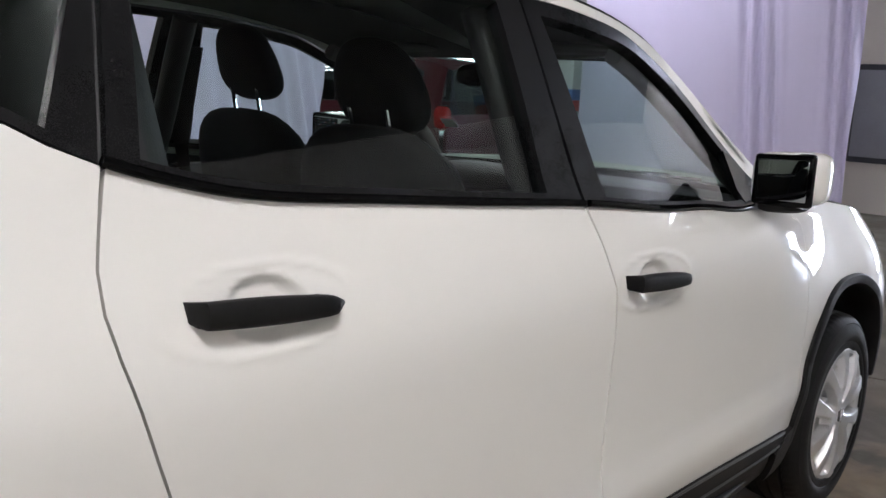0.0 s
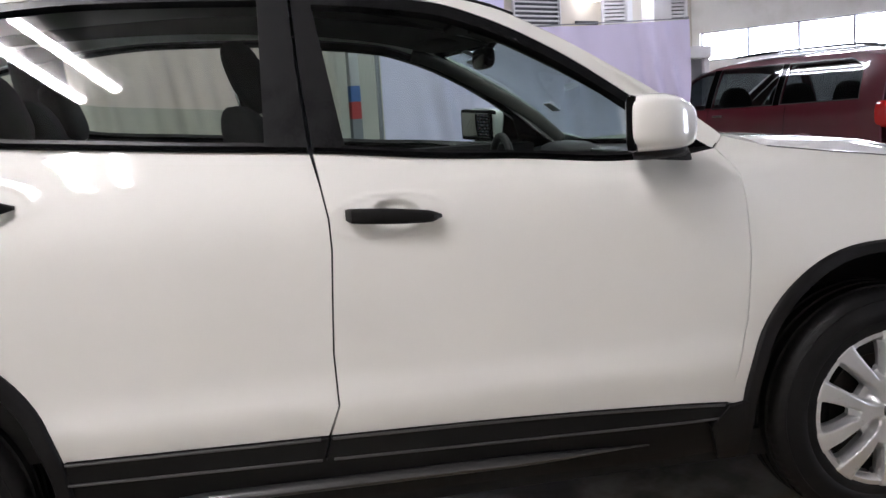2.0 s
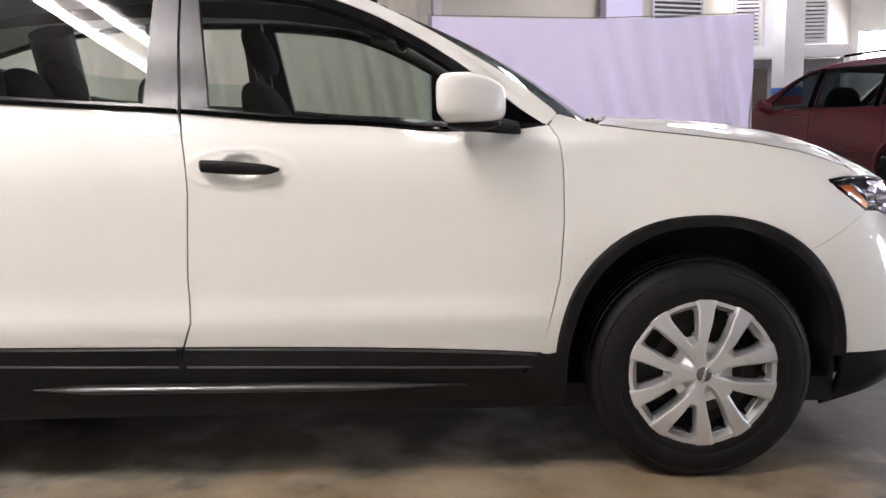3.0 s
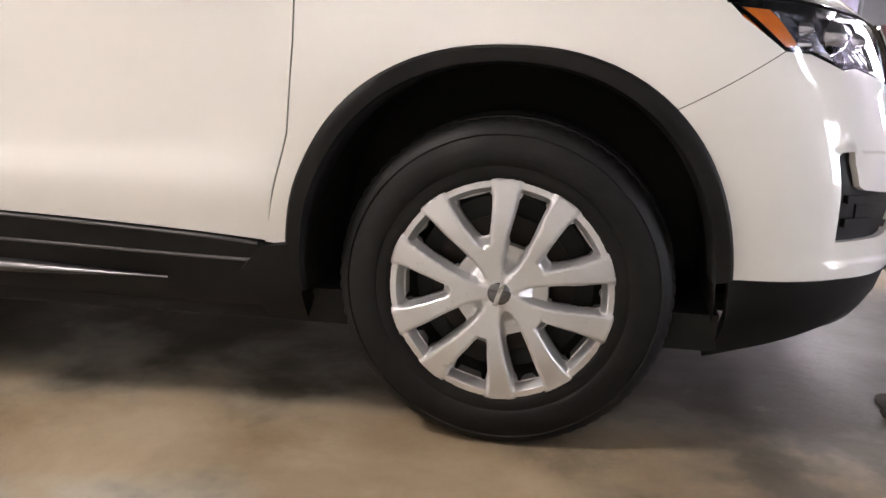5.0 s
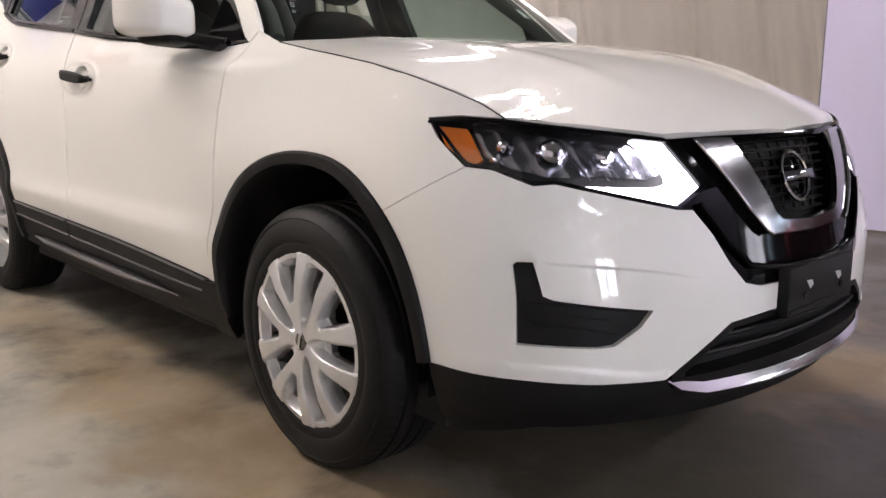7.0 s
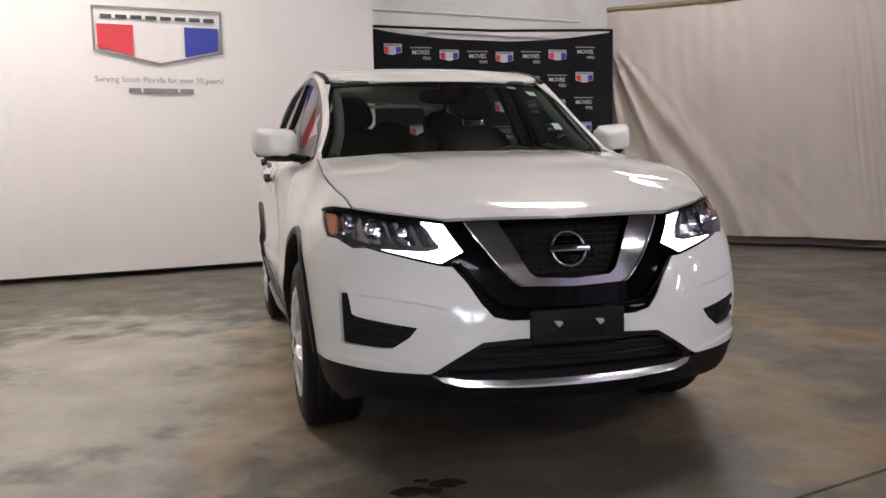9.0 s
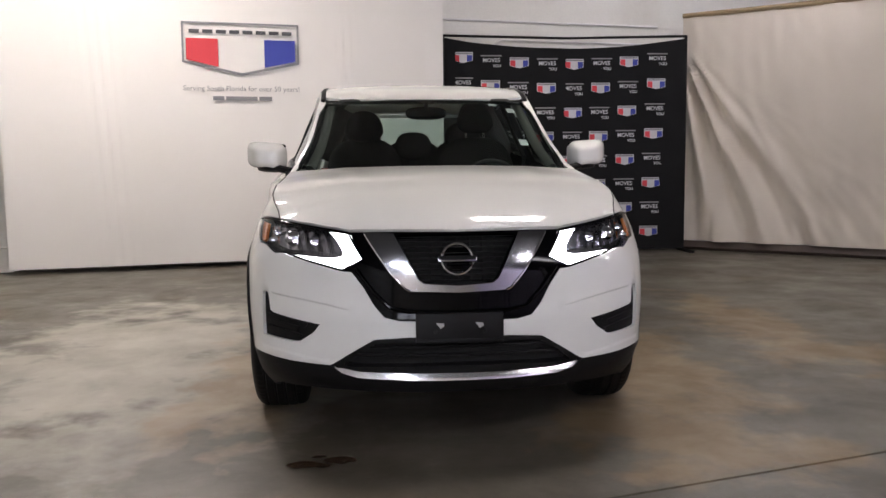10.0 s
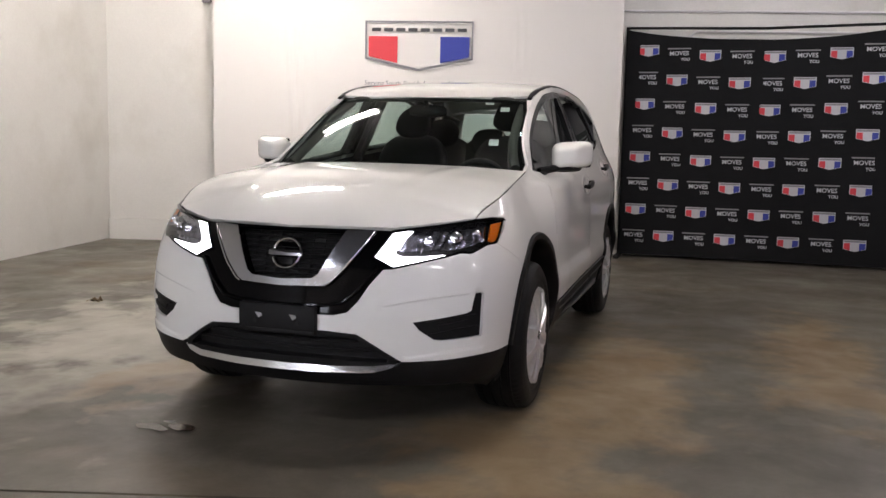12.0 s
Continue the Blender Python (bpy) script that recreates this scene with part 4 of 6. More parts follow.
for s_ in (-1, 1):
    bm = bmesh.new()
    rows = []
    for i in range(15):
        t = i / 14
        a_ = screen_map(s_ * 1.0, t) + Vector((.004, s_ * .004, .001))
        x_ = -.445 - .625 * t
        b_ = body(s_)(*X(x_, rail(x_)))
        rows.append([bm.verts.new(a_.lerp(b_, k / 5) + Vector((.35, 0, .9)) * (.003 * math.sin(math.pi * k / 5))) for k in range(6)])
    for a_, b_ in zip(rows, rows[1:]):
        for j in range(5):
            bm.faces.new((a_[j], a_[j + 1], b_[j + 1], b_[j]))
    part("screen_pillar", bm, PAINT, car, "white painted windscreen pillar")


# roof
def roof_map(x, y):
    ye = half_width(x, rail(x)) + .002
    m, e = roof_mid(x), rail(x) + .003
    return Vector((x, y, m - (m - e) * min(abs(y) / ye, 1.1) ** 2.6))


def roof_edge(x, k=1.0):
    return half_width(x, rail(x)) * k


fr = [(-.905 - .11 * r * r - .012, .57 * r) for r in [i / 6 for i in range(7)]]
sides = [(x, roof_edge(x, .965)) for x in [-1.06 - .12 * i for i in range(20)]]
half_roof = fr + sides
roof = panel("roof", half_roof + [(x, -y) for x, y in reversed(half_roof[1:])], roof_map, PAINT, car, "white painted roof", sgn=1, step=.05, depth=.015)
for s_ in (-1, 1):
    tube("roof_moulding", [roof_map(x, s_ * roof_edge(x, .965)) + Vector((0, 0, -.002)) for x in [-1.0 - .07 * i for i in range(32)]], .015, BLACK_TRIM, roof, "black roof drip moulding", flat=.6)
    panel("headliner", [(x, s_ * y) for x, y in half_roof] , lambda x, y: roof_map(x, y) - Vector((0, 0, .03)), LINER, roof, "grey cloth headliner", sgn=1, step=.1, depth=0)
# tail: hatch, rear window, bumper
bm = bmesh.new()
rows = []
for z, x in ((1.57, -3.40), (1.545, -3.42), (1.41, -3.49), (1.25, -3.56), (1.0, -3.66), (.8, -3.72), (.6, -3.74), (.45, -3.73), (.28, -3.66)):
    w = half_width(-3.6, z) * .97
    rows.append([bm.verts.new((x + .10 * abs(k / 5) ** 2.5, w * k / 5, z)) for k in range(-5, 6)])
for a_, b_ in zip(rows, rows[1:]):
    for j in range(10):
        bm.faces.new((a_[j], a_[j + 1], b_[j + 1], b_[j]))
hatch_glass = [f_ for f_ in bm.faces if 1.25 < f_.calc_center_median().z < 1.545 and abs(f_.calc_center_median().y) < .5]
bmesh.ops.delete(bm, geom=hatch_glass, context="FACES")
hatch = part("tailgate", bm, PAINT, car, "white painted tailgate")
w_ = mesh_ob("rear_window", [(-3.42, -.50, 1.54), (-3.42, .50, 1.54), (-3.555, .54, 1.25), (-3.555, -.54, 1.25)], [(0, 1, 2, 3)], GLASS, hatch, "rear window")
w_.visible_shadow = False
for s_ in (-1, 1):
    blob("tail_lamp", (-3.58, s_ * .70, 1.02), (.22, .20, .22), TAIL, car, "red tail lamp")

# dark shell behind the gaps, floor pan
for s_ in (-1, 1):
    f_ = body(s_)
    ra_, fa_ = [X(*p) for p in arch(-2.705, *OUT, 8, 172, 20)], [X(*p) for p in arch(0, *OUT, 8, 172, 20)]
    o = ([X(-3.60, .28), X(-3.2, .28), (X(-3.165, .42))] + list(reversed(ra_)) + [X(-2.24, .30), X(-.47, .28)] + list(reversed(fa_)) + [X(.47, .30), Y(.6, .30), Y(.003, .30),
         Y(.003, .86), Y(.43, .87), X(.42, .90), X(.38, .96), X(.15, 1.03), X(-.43, 1.10)] + [X(x, z - .012) for x, z in xs(belt, -.47, -2.7, 30)] + [X(-3.2, 1.2), X(-3.55, 1.0)])
    panel("inner_shell", o, f_, GAP, car, "dark inner shell", sgn=-s_, step=.08, depth=0, offset=-.045)
box("floor_pan", (-3.5, -.80, .22), (.45, .80, .30), GAP, car, "dark underbody")
box("engine_bay_floor", (.3, -.62, .25), (.70, .62, .30), GAP, car, "dark underbody", .02)


# mirrors
def wing_mirror(s):
    def back(y):
        return -.815 + .50 * (.990 - y)

    def warp(v):
        v = v.copy()
        k = smooth(-.72, -.60, v.x)
        v.z = 1.205 + (v.z - 1.205) * (1 - .22 * k) - .012 * k + .07 * (v.y - .915)
        v.y = .890 + (v.y - .890) * (1 - .38 * smooth(-.74, -.60, v.x))
        v.x = max(v.x - .06 * (v.y - .915), back(v.y))
        return Vector((v.x, s * v.y, v.z))

    def plate(name, y0, y1, z0, z1, d0, d1, material, label):
        bm = bmesh.new()
        add_box(bm, (d0, y0, z0), (d1, y1, z1), min(.013, (d1 - d0) * .46))
        for v in bm.verts:
            v.co = Vector((v.co.x + back(v.co.y), s * v.co.y, v.co.z + .07 * (v.co.y - .915)))
        return part(name, bm, material, b, label)
    b = blob("wing_mirror", (-.715, .912, 1.214), (.215, .224, .146), PAINT, car, "white door mirror housing", 4.4, 40, 22, warp)
    blob("mirror_foot", (-.705, .898, 1.142), (.165, .145, .044), BLACK_TRIM, b, "black mirror underside", 3, 28, 10, warp)
    tube("mirror_arm", [(-.575, s * .765, 1.126), (-.61, s * .81, 1.134), (-.655, s * .86, 1.145)], .028, BLACK_TRIM, b, "black mirror arm", 10, .7)
    plate("mirror_bezel", .806, 1.006, 1.141, 1.283, -.008, .022, GLOSS_BLACK, "black mirror bezel")
    plate("mirror_glass", .820, .993, 1.157, 1.269, -.0105, .0, MIRROR, "mirror glass")
    f = body(s)
    o = [X(-.485, 1.136), X(-.70, 1.128), X(-.70, 1.27), X(-.66, 1.255)]
    panel("mirror_sail", o, f, GLOSS_BLACK, b, "black triangle at the mirror's foot", sgn=-s, step=.04, offset=.004, depth=.02)


for s_ in (-1, 1):
    wing_mirror(s_)


# wheels
COVERS = []


def make_cover(w):
    """Ten kinked spokes in five pairs: a slot between the two of a pair, a wedge between the pairs, both with steep walls and open to the wheel behind."""
    R = .240
    axis = spl((.10, .034), (.2, .074), (.30, .122), (.42, .154), (.55, .182), (.70, .206), (.85, .238), (1.0, .272))
    wide = spl((.10, .036), (.2, .038), (.30, .050), (.42, .060), (.60, .077), (.80, .097), (1.0, .124))

    def slot(rr):
        return max(axis(rr) - wide(rr), 0) * R

    def wedge(rr):
        k = (axis(rr) + wide(rr)) / max(rr, .05)
        return rr * R * math.sin(max(radians(36) - math.asin(min(k, .99)), 0)) if k < .587 else 0

    def cover(p, q):
        r = max(math.hypot(p, q), 1e-6)
        rr = r / R
        a = math.degrees(math.atan2(q, p)) % 72
        a = radians(abs(a - 72 if a > 36 else a))
        g = slot(rr) - r * math.sin(a)
        h = wedge(rr) - r * math.sin(radians(36) - a)
        ring = 1 - .90 * max(0, min(1, (rr - .860) / .055))
        sunk = smooth(.0, .0024, g) * .030 * smooth(.15, .30, rr) * ring
        sunk = max(sunk, smooth(.0, .0024, h) * .030 * smooth(.42, .50, rr) * ring)
        dish = -.004 - .012 * smooth(1.0, .62, rr) + .005 * smooth(.45, .2, rr)
        near = min(max(-g, 0), max(-h, 0) if rr > .42 else 1)
        crown = .0030 * smooth(0, .006, near)
        edge = .012 * smooth(.978, 1.0, rr)
        return Vector((p, dish + sunk - crown + edge, q))
    outline = [(R * math.cos(2 * math.pi * i / 110), R * math.sin(2 * math.pi * i / 110)) for i in range(110)]
    holes, creases = [], []
    for i in range(10):
        f = wedge if i % 2 else slot
        r0, r1 = (.50, .862) if i % 2 else (.41, .862)
        pts = []
        for k in range(10):
            rr = r0 + (r1 - r0) * k / 9
            g = max(f(rr) - .0032, .0022) * (.84 if k in (0, 9) else 1)
            pts.append((rr * R, math.asin(g / (rr * R))))
        a0 = radians(36 * i)
        ring = [(r, a0 + d) for r, d in pts] + [(r, a0 - d) for r, d in reversed(pts)]
        holes.append([(r * math.cos(a), r * math.sin(a)) for r, a in ring])
        for sd in (-1, 1):
            for back in (0, .0024):
                line = []
                for k in range(30):
                    rr = .16 + .82 * k / 29
                    g = f(rr) - back
                    if g > .0012 and not (rr > .85 and back):
                        a = a0 + sd * math.asin(g / (rr * R))
                        line.append((rr * R * math.cos(a), rr * R * math.sin(a)))
                if len(line) > 1:
                    creases.append(line)
    for rr in (.868, .912, .922):
        for i in range(10):
            f = wedge if i % 2 else slot
            d = math.asin((f(rr) - .006) / (rr * R))
            creases.append([(rr * R * math.cos(radians(36 * i) + d * k / 4), rr * R * math.sin(radians(36 * i) + d * k / 4)) for k in range(-4, 5)])
    return panel("wheel_cover", outline, cover, SILVER, w, "silver plastic wheel cover", sgn=1, step=.0056, depth=.022, holes=holes, creases=creases)


def wheel(cx, s, turn):
    hub = Matrix.Translation((cx, s * .89, .347)) @ (pose(0, 0, 0) if s < 0 else pose(0, 0, 0, 0, 0, 180))
    w = new("wheel")
    w.parent = car
    w["label"] = "road wheel with silver ten-spoke cover and black tyre"
    w.matrix_world = hub
    prof = [(.215, .016), (.232, -.001), (.245, -.006), (.262, -.004), (.266, -.007), (.285, -.009), (.305, -.005), (.322, .003), (.325, .001), (.333, .007), (.343, .016), (.351, .030), (.3545, .048),
            (.348, .051), (.348, .058), (.356, .061), (.357, .092), (.349, .095), (.349, .103), (.357, .106), (.357, .136), (.349, .139), (.349, .147), (.357, .150), (.356, .180), (.348, .183),
            (.348, .19), (.354, .193), (.349, .215), (.335, .232), (.30, .242), (.25, .236), (.215, .22)]
    bm = bmesh.new()
    n = 216
    rings = []
    for i in range(n):
        c, d = math.cos(2 * math.pi * i / n), math.sin(2 * math.pi * i / n)
        row = []
        for j, (r, y) in enumerate(prof):
            if 11 <= j <= 12 or j in (27, 28):
                r -= .0036 * (i % 3 == 0)
            z = r * d
            if z < -.344:
                z = -.3445 + (z + .3445) * .1
            row.append(bm.verts.new((r * c, y, z)))
        rings.append(row)
    k = len(prof)
    for i in range(n):
        a, b = rings[i], rings[(i + 1) % n]
        for j in range(k - 1):
            bm.faces.new((a[j], b[j], b[j + 1], a[j + 1]))
    part("tyre", bm, RUBBER, w, "black road tyre")
    t = radians(turn)
    if not COVERS:
        COVERS.append(make_cover(w))
        c = COVERS[0]
    else:
        c = new("wheel_cover", COVERS[0].data)
        c.parent = w
        c["label"] = "silver plastic wheel cover"
    c.matrix_parent_inverse = Matrix.Identity(4)
    c.matrix_basis = pose(0, 0, 0, 0, -turn, 0)
    lathe("cover_badge", [(.0, -.016), (.020, -.017), (.024, -.0145), (.026, -.009)], 28, SATIN, c, "round centre badge")
    box("badge_bar", (-.026, -.0205, -.005), (.026, -.015, .005), CHROME, c, "", .001)
    lathe("rim", [(.228, .006), (.222, .02), (.205, .05), (.19, .075), (.12, .085), (.06, .07), (.0, .07)], 40, STEEL_DARK, w, "dark steel rim")
    lathe("brake_disc", [(.15, .062), (.15, .066), (.07, .066)], 36, RUSTY, w, "brake disc")
    for i in range(5):
        a = 2 * math.pi * i / 5 + t + .3
        lathe("wheel_nut", [(.0, .035), (.010, .037), (.011, .06)], 8, STEEL_DARK, w, "", Matrix.Translation((.057 * math.cos(a), 0, .057 * math.sin(a))))
    tube("valve", [(.205 * math.cos(t + .2), .03, .205 * math.sin(t + .2)), (.2 * math.cos(t + .2), .0, .2 * math.sin(t + .2))], .004, GLOSS_BLACK, w)


wheel(0, -1, 72)
wheel(0, 1, 40)
wheel(-2.705, -1, 60)
wheel(-2.705, 1, 20)


# cabin
def seat(x, y, up, label):
    e = new("seat")
    e.parent = car
    e["label"] = label
    blob("cushion", (x + .05, y, .70), (.56, .52, .20), SEAT, e, "", 3.4)

    def lean(v):
        return Vector((v.x - .34 * (v.z - .74), v.y, v.z))
    blob("backrest", (x - .20, y, .99), (.18, .52, .68), SEAT, e, "", 3.0, warp=lean)
    for d in (-.06, .06):
        tube("headrest_post", [(x - .365, y + d, 1.25), (x - .395, y + d, 1.36 + up)], .006, CHROME, e, "chrome headrest post")
    blob("headrest", (x - .255, y, 1.405 + up), (.115, .27, .215), SEAT, e, "black cloth headrest", 2.6, warp=lambda v: Vector((v.x - .34 * (v.z - 1.1), v.y * 1 + (v.y - y) * -.25 * smooth(1.36, 1.54, v.z), v.z)))


seat(-1.39, -.37, .005, "black cloth front seat")
seat(-1.205, .37, .055, "black cloth front seat")
for y_ in (-.38, .38):
    seat(-2.10, y_, -.05, "black cloth rear seat")
seat(-2.11, .0, -.12, "black cloth middle rear seat")
bm = bmesh.new()
add_box(bm, (-.62, -.70, .74), (-.40, .70, 1.03), .04)
add_box(bm, (-.50, -.71, .95), (-.22, .71, 1.075), .03)
dash = part("dashboard", bm, DASH, car, "dark plastic dashboard")
blob("instrument_hood", (-.52, .37, 1.08), (.20, .42, .11), DASH, dash, "", 2.6)
box("centre_console", (-1.15, -.13, .40), (-.45, .13, .80), DASH, dash, "", .03)
for y_ in (-.60, .60, -.1, .1):
    box("air_vent", (-.635, y_ - .06, .93), (-.60, y_ + .06, .99), GLOSS_BLACK, dash, "black air vent", .008)
m_ = Matrix.Translation((-.80, .37, 1.0)) @ pose(0, 0, 0, 0, -25, 90)
sw = lathe("steering_wheel", [(.170 + .015 * math.cos(a), .015 * math.sin(a)) for a in [2 * math.pi * k / 10 for k in range(10)]], 40, DASH, car, "black steering wheel", m_, True)
blob("wheel_boss", (-.785, .37, .995), (.06, .15, .13), DASH, sw)
for a in (0, 90, 180):
    tube("wheel_spoke", [m_ @ Vector((.05 * math.cos(radians(a)), -.005, -.05 * math.sin(radians(a)))), m_ @ Vector((.165 * math.cos(radians(a)), 0, -.165 * math.sin(radians(a))))], .014, SATIN, sw, flat=.6)
im = blob("interior_mirror", (-.945, .0, 1.455), (.05, .24, .075), GLOSS_BLACK, car, "interior mirror", 3)
tube("mirror_stalk", [(-.94, 0, 1.47), (-.915, 0, 1.495), (-.90, 0, 1.515)], .012, GLOSS_BLACK, im)
for y_ in (-.33, .33):
    blob("sun_visor", (-1.05, y_, 1.535), (.16, .38, .03), LINER, car, "grey sun visor", 3)
for s_ in (-1, 1):
    f_ = body(s_)
    # inner pillar trims
    tube("pillar_trim", [Vector((x, s_ * (half_width(x, rail(x)) - .062), rail(x) - .055)) for x in [-.46 - .05 * i for i in range(14)]], .026, LINER, car, "grey windscreen pillar trim", 10)
    tube("pillar_trim", [f_(-1.665, z) + Vector((0, -s_ * .09, 0)) for z in (1.15, 1.3, 1.45, 1.58)], .036, DASH, car, "dark centre pillar trim", 10)
    tube("pillar_trim", [f_(-2.56, z) + Vector((0, -s_ * .12, 0)) for z in (1.2, 1.35, 1.5, 1.58)], .10, DASH, car, "dark rear pillar trim", 10)
    tube("pillar_trim", [f_(-3.18, z) + Vector((0, -s_ * .15, 0)) for z in (1.2, 1.35, 1.5)], .08, DASH, car, "dark rear pillar trim", 10)
    for x0, x1 in ((-.55, -1.6), (-1.68, -2.6)):
        bm = bmesh.new()
        y0 = .80 * s_
        add_box(bm, (x1, min(y0, y0 - .06 * s_), .45), (x0, max(y0, y0 - .06 * s_), 1.13), .02)
        part("door_card", bm, DASH, car, "dark inner door trim")
    tube("seat_belt", [f_(-1.62, 1.50) + Vector((0, -s_ * .115, 0)), f_(-1.60, 1.2) + Vector((0, -s_ * .12, 0)), Vector((-1.55, s_ * .66, .7))], .022, GAP, car, "black seat belt", 8, .15)
box("cargo_floor", (-3.45, -.66, .70), (-2.45, .66, .78), SEAT, car, "dark cargo floor", .02)
for s_ in (-1, 1):
    tube("wiper", [screen_map(s_ * .1 + .1, .01) + Vector((.03, 0, .006)), screen_map(s_ * .1 - .5, .045) + Vector((.012, 0, .008))], .007, BLACK_TRIM, car, "black wiper arm")


# ---- the room ----
def joint_x(y):
    return 1.545 - .29 * y


def quad_slab(name, pts, z0, z1, material, label, kind="structure"):
    bm = bmesh.new()
    lo = [bm.verts.new((x, y, z0)) for x, y in pts]
    hi = [bm.verts.new((x, y, z1)) for x, y in pts]
    n = len(pts)
    bm.faces.new(lo)
    bm.faces.new(hi)
    for i in range(n):
        bm.faces.new((lo[i], lo[(i + 1) % n], hi[(i + 1) % n], hi[i]))
    return tagged(part(name, bm, material, None, "", False), label, name.split("_")[0], kind=kind)


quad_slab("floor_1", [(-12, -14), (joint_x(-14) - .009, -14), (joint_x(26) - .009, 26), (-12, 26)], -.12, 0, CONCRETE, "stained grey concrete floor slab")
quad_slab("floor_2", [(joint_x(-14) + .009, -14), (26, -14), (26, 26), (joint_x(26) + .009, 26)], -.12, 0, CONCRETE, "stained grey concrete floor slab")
quad_slab("floor_joint", [(joint_x(-14) - .2, -14), (joint_x(-14) + .2, -14), (joint_x(26) + .2, 26), (joint_x(26) - .2, 26)], -.16, -.125, JOINT, "dirt in the joint of the floor slabs")


def wall(name, p, q, z0, z1, thick, material, label):
    """An upright wall from p to q; it grows to the left of that way."""
    d = Vector((q[0] - p[0], q[1] - p[1]))
    n = Vector((-d.y, d.x)).normalized() * thick
    return quad_slab(name, [p, q, (q[0] + n.x, q[1] + n.y), (p[0] + n.x, p[1] + n.y)], z0, z1, material, label)


def back_x(y):
    return -6.55 - .212 * y


CEIL = 4.3
wall("wall_back", (back_x(-5.75), -5.75), (back_x(16), 16), 0, CEIL, .2, PLASTER, "white painted block wall behind the car")
wall("wall_side", (19.0, -5.75 + .22 * 24), (back_x(-5.75) - .1, -5.75 - .02), 0, CEIL, .2, PLASTER, "white painted side wall")
HIGH = 6.0
wall("wall_far", (back_x(16), 16), (13.5, 27.6), 0, HIGH, .2, BEIGE, "beige painted far wall of the hall")
quad_slab("ceiling", [(-11, -8), (21, -8), (21, 17), (-11, 17)], CEIL, CEIL + .2, CEILING, "painted ceiling")
quad_slab("ceiling_hall", [(-11, 17.2), (24, 17.2), (24, 30), (-11, 30)], HIGH, HIGH + .2, CEILING, "higher ceiling of the hall behind")
quad_slab("wall_header", [(-11, 17.0), (24, 17.0), (24, 17.2), (-11, 17.2)], CEIL, HIGH + .2, PLASTER, "white wall between the two ceilings")
# low ledge along the back and side walls
wall("baseboard_back", (back_x(-4.2) + .025, -4.2), (back_x(.4) + .025, .4), 0, .09, .02, BASE_WOOD, "dark brown skirting strip")
wall("plinth_back", (back_x(-5.7) + .10, -5.7), (back_x(-4.22) + .10, -4.22), 0, .26, .097, PLASTER, "low white painted ledge at the wall's foot")

# window wall at the far end, with one strip of windows
WD = Vector((16.4 - 13.5, 22.8 - 27.6, 0)).normalized()


def WP(u, out=0.):
    return (13.5 + WD.x * u - WD.y * out, 27.6 + WD.y * u + WD.x * out)


STRIPS = ((.35, 7.7, 2.62, 3.65, 4), (8.5, 13.4, 2.02, 3.55, 2))
wall("wall_windows", WP(0), WP(8.5), 0, 2.62, .25, PLASTER, "white painted wall below the strip windows")
wall("wall_windows", WP(0), WP(8.5), 3.65, HIGH, .25, PLASTER, "white painted wall above the strip windows")
wall("wall_windows", WP(8.5), WP(16), 0, 2.02, .25, PLASTER, "white painted wall below the strip windows")
wall("wall_windows", WP(8.5), WP(16), 3.55, HIGH, .25, PLASTER, "white painted wall above the strip windows")
for a, b, z0, z1 in ((0, .35, 2.62, 3.65), (7.7, 8.5, 2.62, 3.65), (13.4, 16, 2.02, 3.55)):
    wall("wall_windows", WP(a), WP(b), z0, z1, .25, PLASTER, "white painted wall beside the strip windows")
wall("wall_pier", WP(7.75, -.3), WP(8.35, -.3), 0, HIGH, .297, POST_WHITE, "white painted pier between the strip windows")
wall("wall_east", WP(16), (19.0, -.47), 0, CEIL, .2, PLASTER, "white painted end wall")
k = 0
for a, b, z0, z1, n in STRIPS:
    for i in range(n):
        k += 1
        w = thing("window_%d" % k, "bright strip window with thin dark bars", "window", kind="structure")
        c, h = (b - a) / n / 2, (z1 - z0) / 2
        p = WP(a + c * (2 * i + 1), .12)
        m = Matrix.Translation((p[0], p[1], (z0 + z1) / 2)) @ pose(0, 0, 0, 0, 0, math.degrees(math.atan2(WD.y, WD.x)))
        for x in (-c + .02, c - .02):
            box("window_bar", (x - .02, -.03, -h), (x + .02, .03, h), POST_GREY, w, "thin dark bar", 0, m)
        for z in (-h + .025, h - .025):
            box("window_rail", (-c + .04, -.028, z - .025), (c - .04, .028, z + .025), POST_GREY, w, "thin dark rail", 0, m)
for z in (.75, 1.15, 1.55):
    e = thing("wall_rail", "thin grey rail along the wall below the windows", "rail")
    tube("rail_bar", [(*WP(8.6, -.03), z), (*WP(12, -.03), z), (*WP(15.6, -.03), z)], .022, POST_GREY, e)
e = thing("tyre_changer", "dark workshop machine with a blue arm at the wall", "machine", at=(*WP(10.9, -.75), 0), turn=-59)
box("cabinet", (-.35, -.3, 0), (.35, .3, .85), POST_GREY, e, "grey machine cabinet", .03)
box("column", (-.10, .14, .85), (.10, .30, 1.95), STEEL_DARK, e, "dark upright column", .02)
tube("arm", [(0, .2, 1.98), (-.35, .1, 2.02), (-.85, 0, 2.10)], .045, POST_BLUE, e, "blue swing arm", 8)
tube("tool_post", [(.30, 0, .85), (.32, 0, 1.6)], .05, STEEL_DARK, e, "", 8)
lathe("turntable", [(.0, -.04), (.30, -.04), (.32, 0), (.30, .04), (.0, .04)], 24, STEEL_DARK, e, "round clamping table", Matrix.Translation((-.05, -.05, .92)) @ pose(0, 0, 0, 90))
p, q = WP(-.5, .8), WP(16.5, .8)
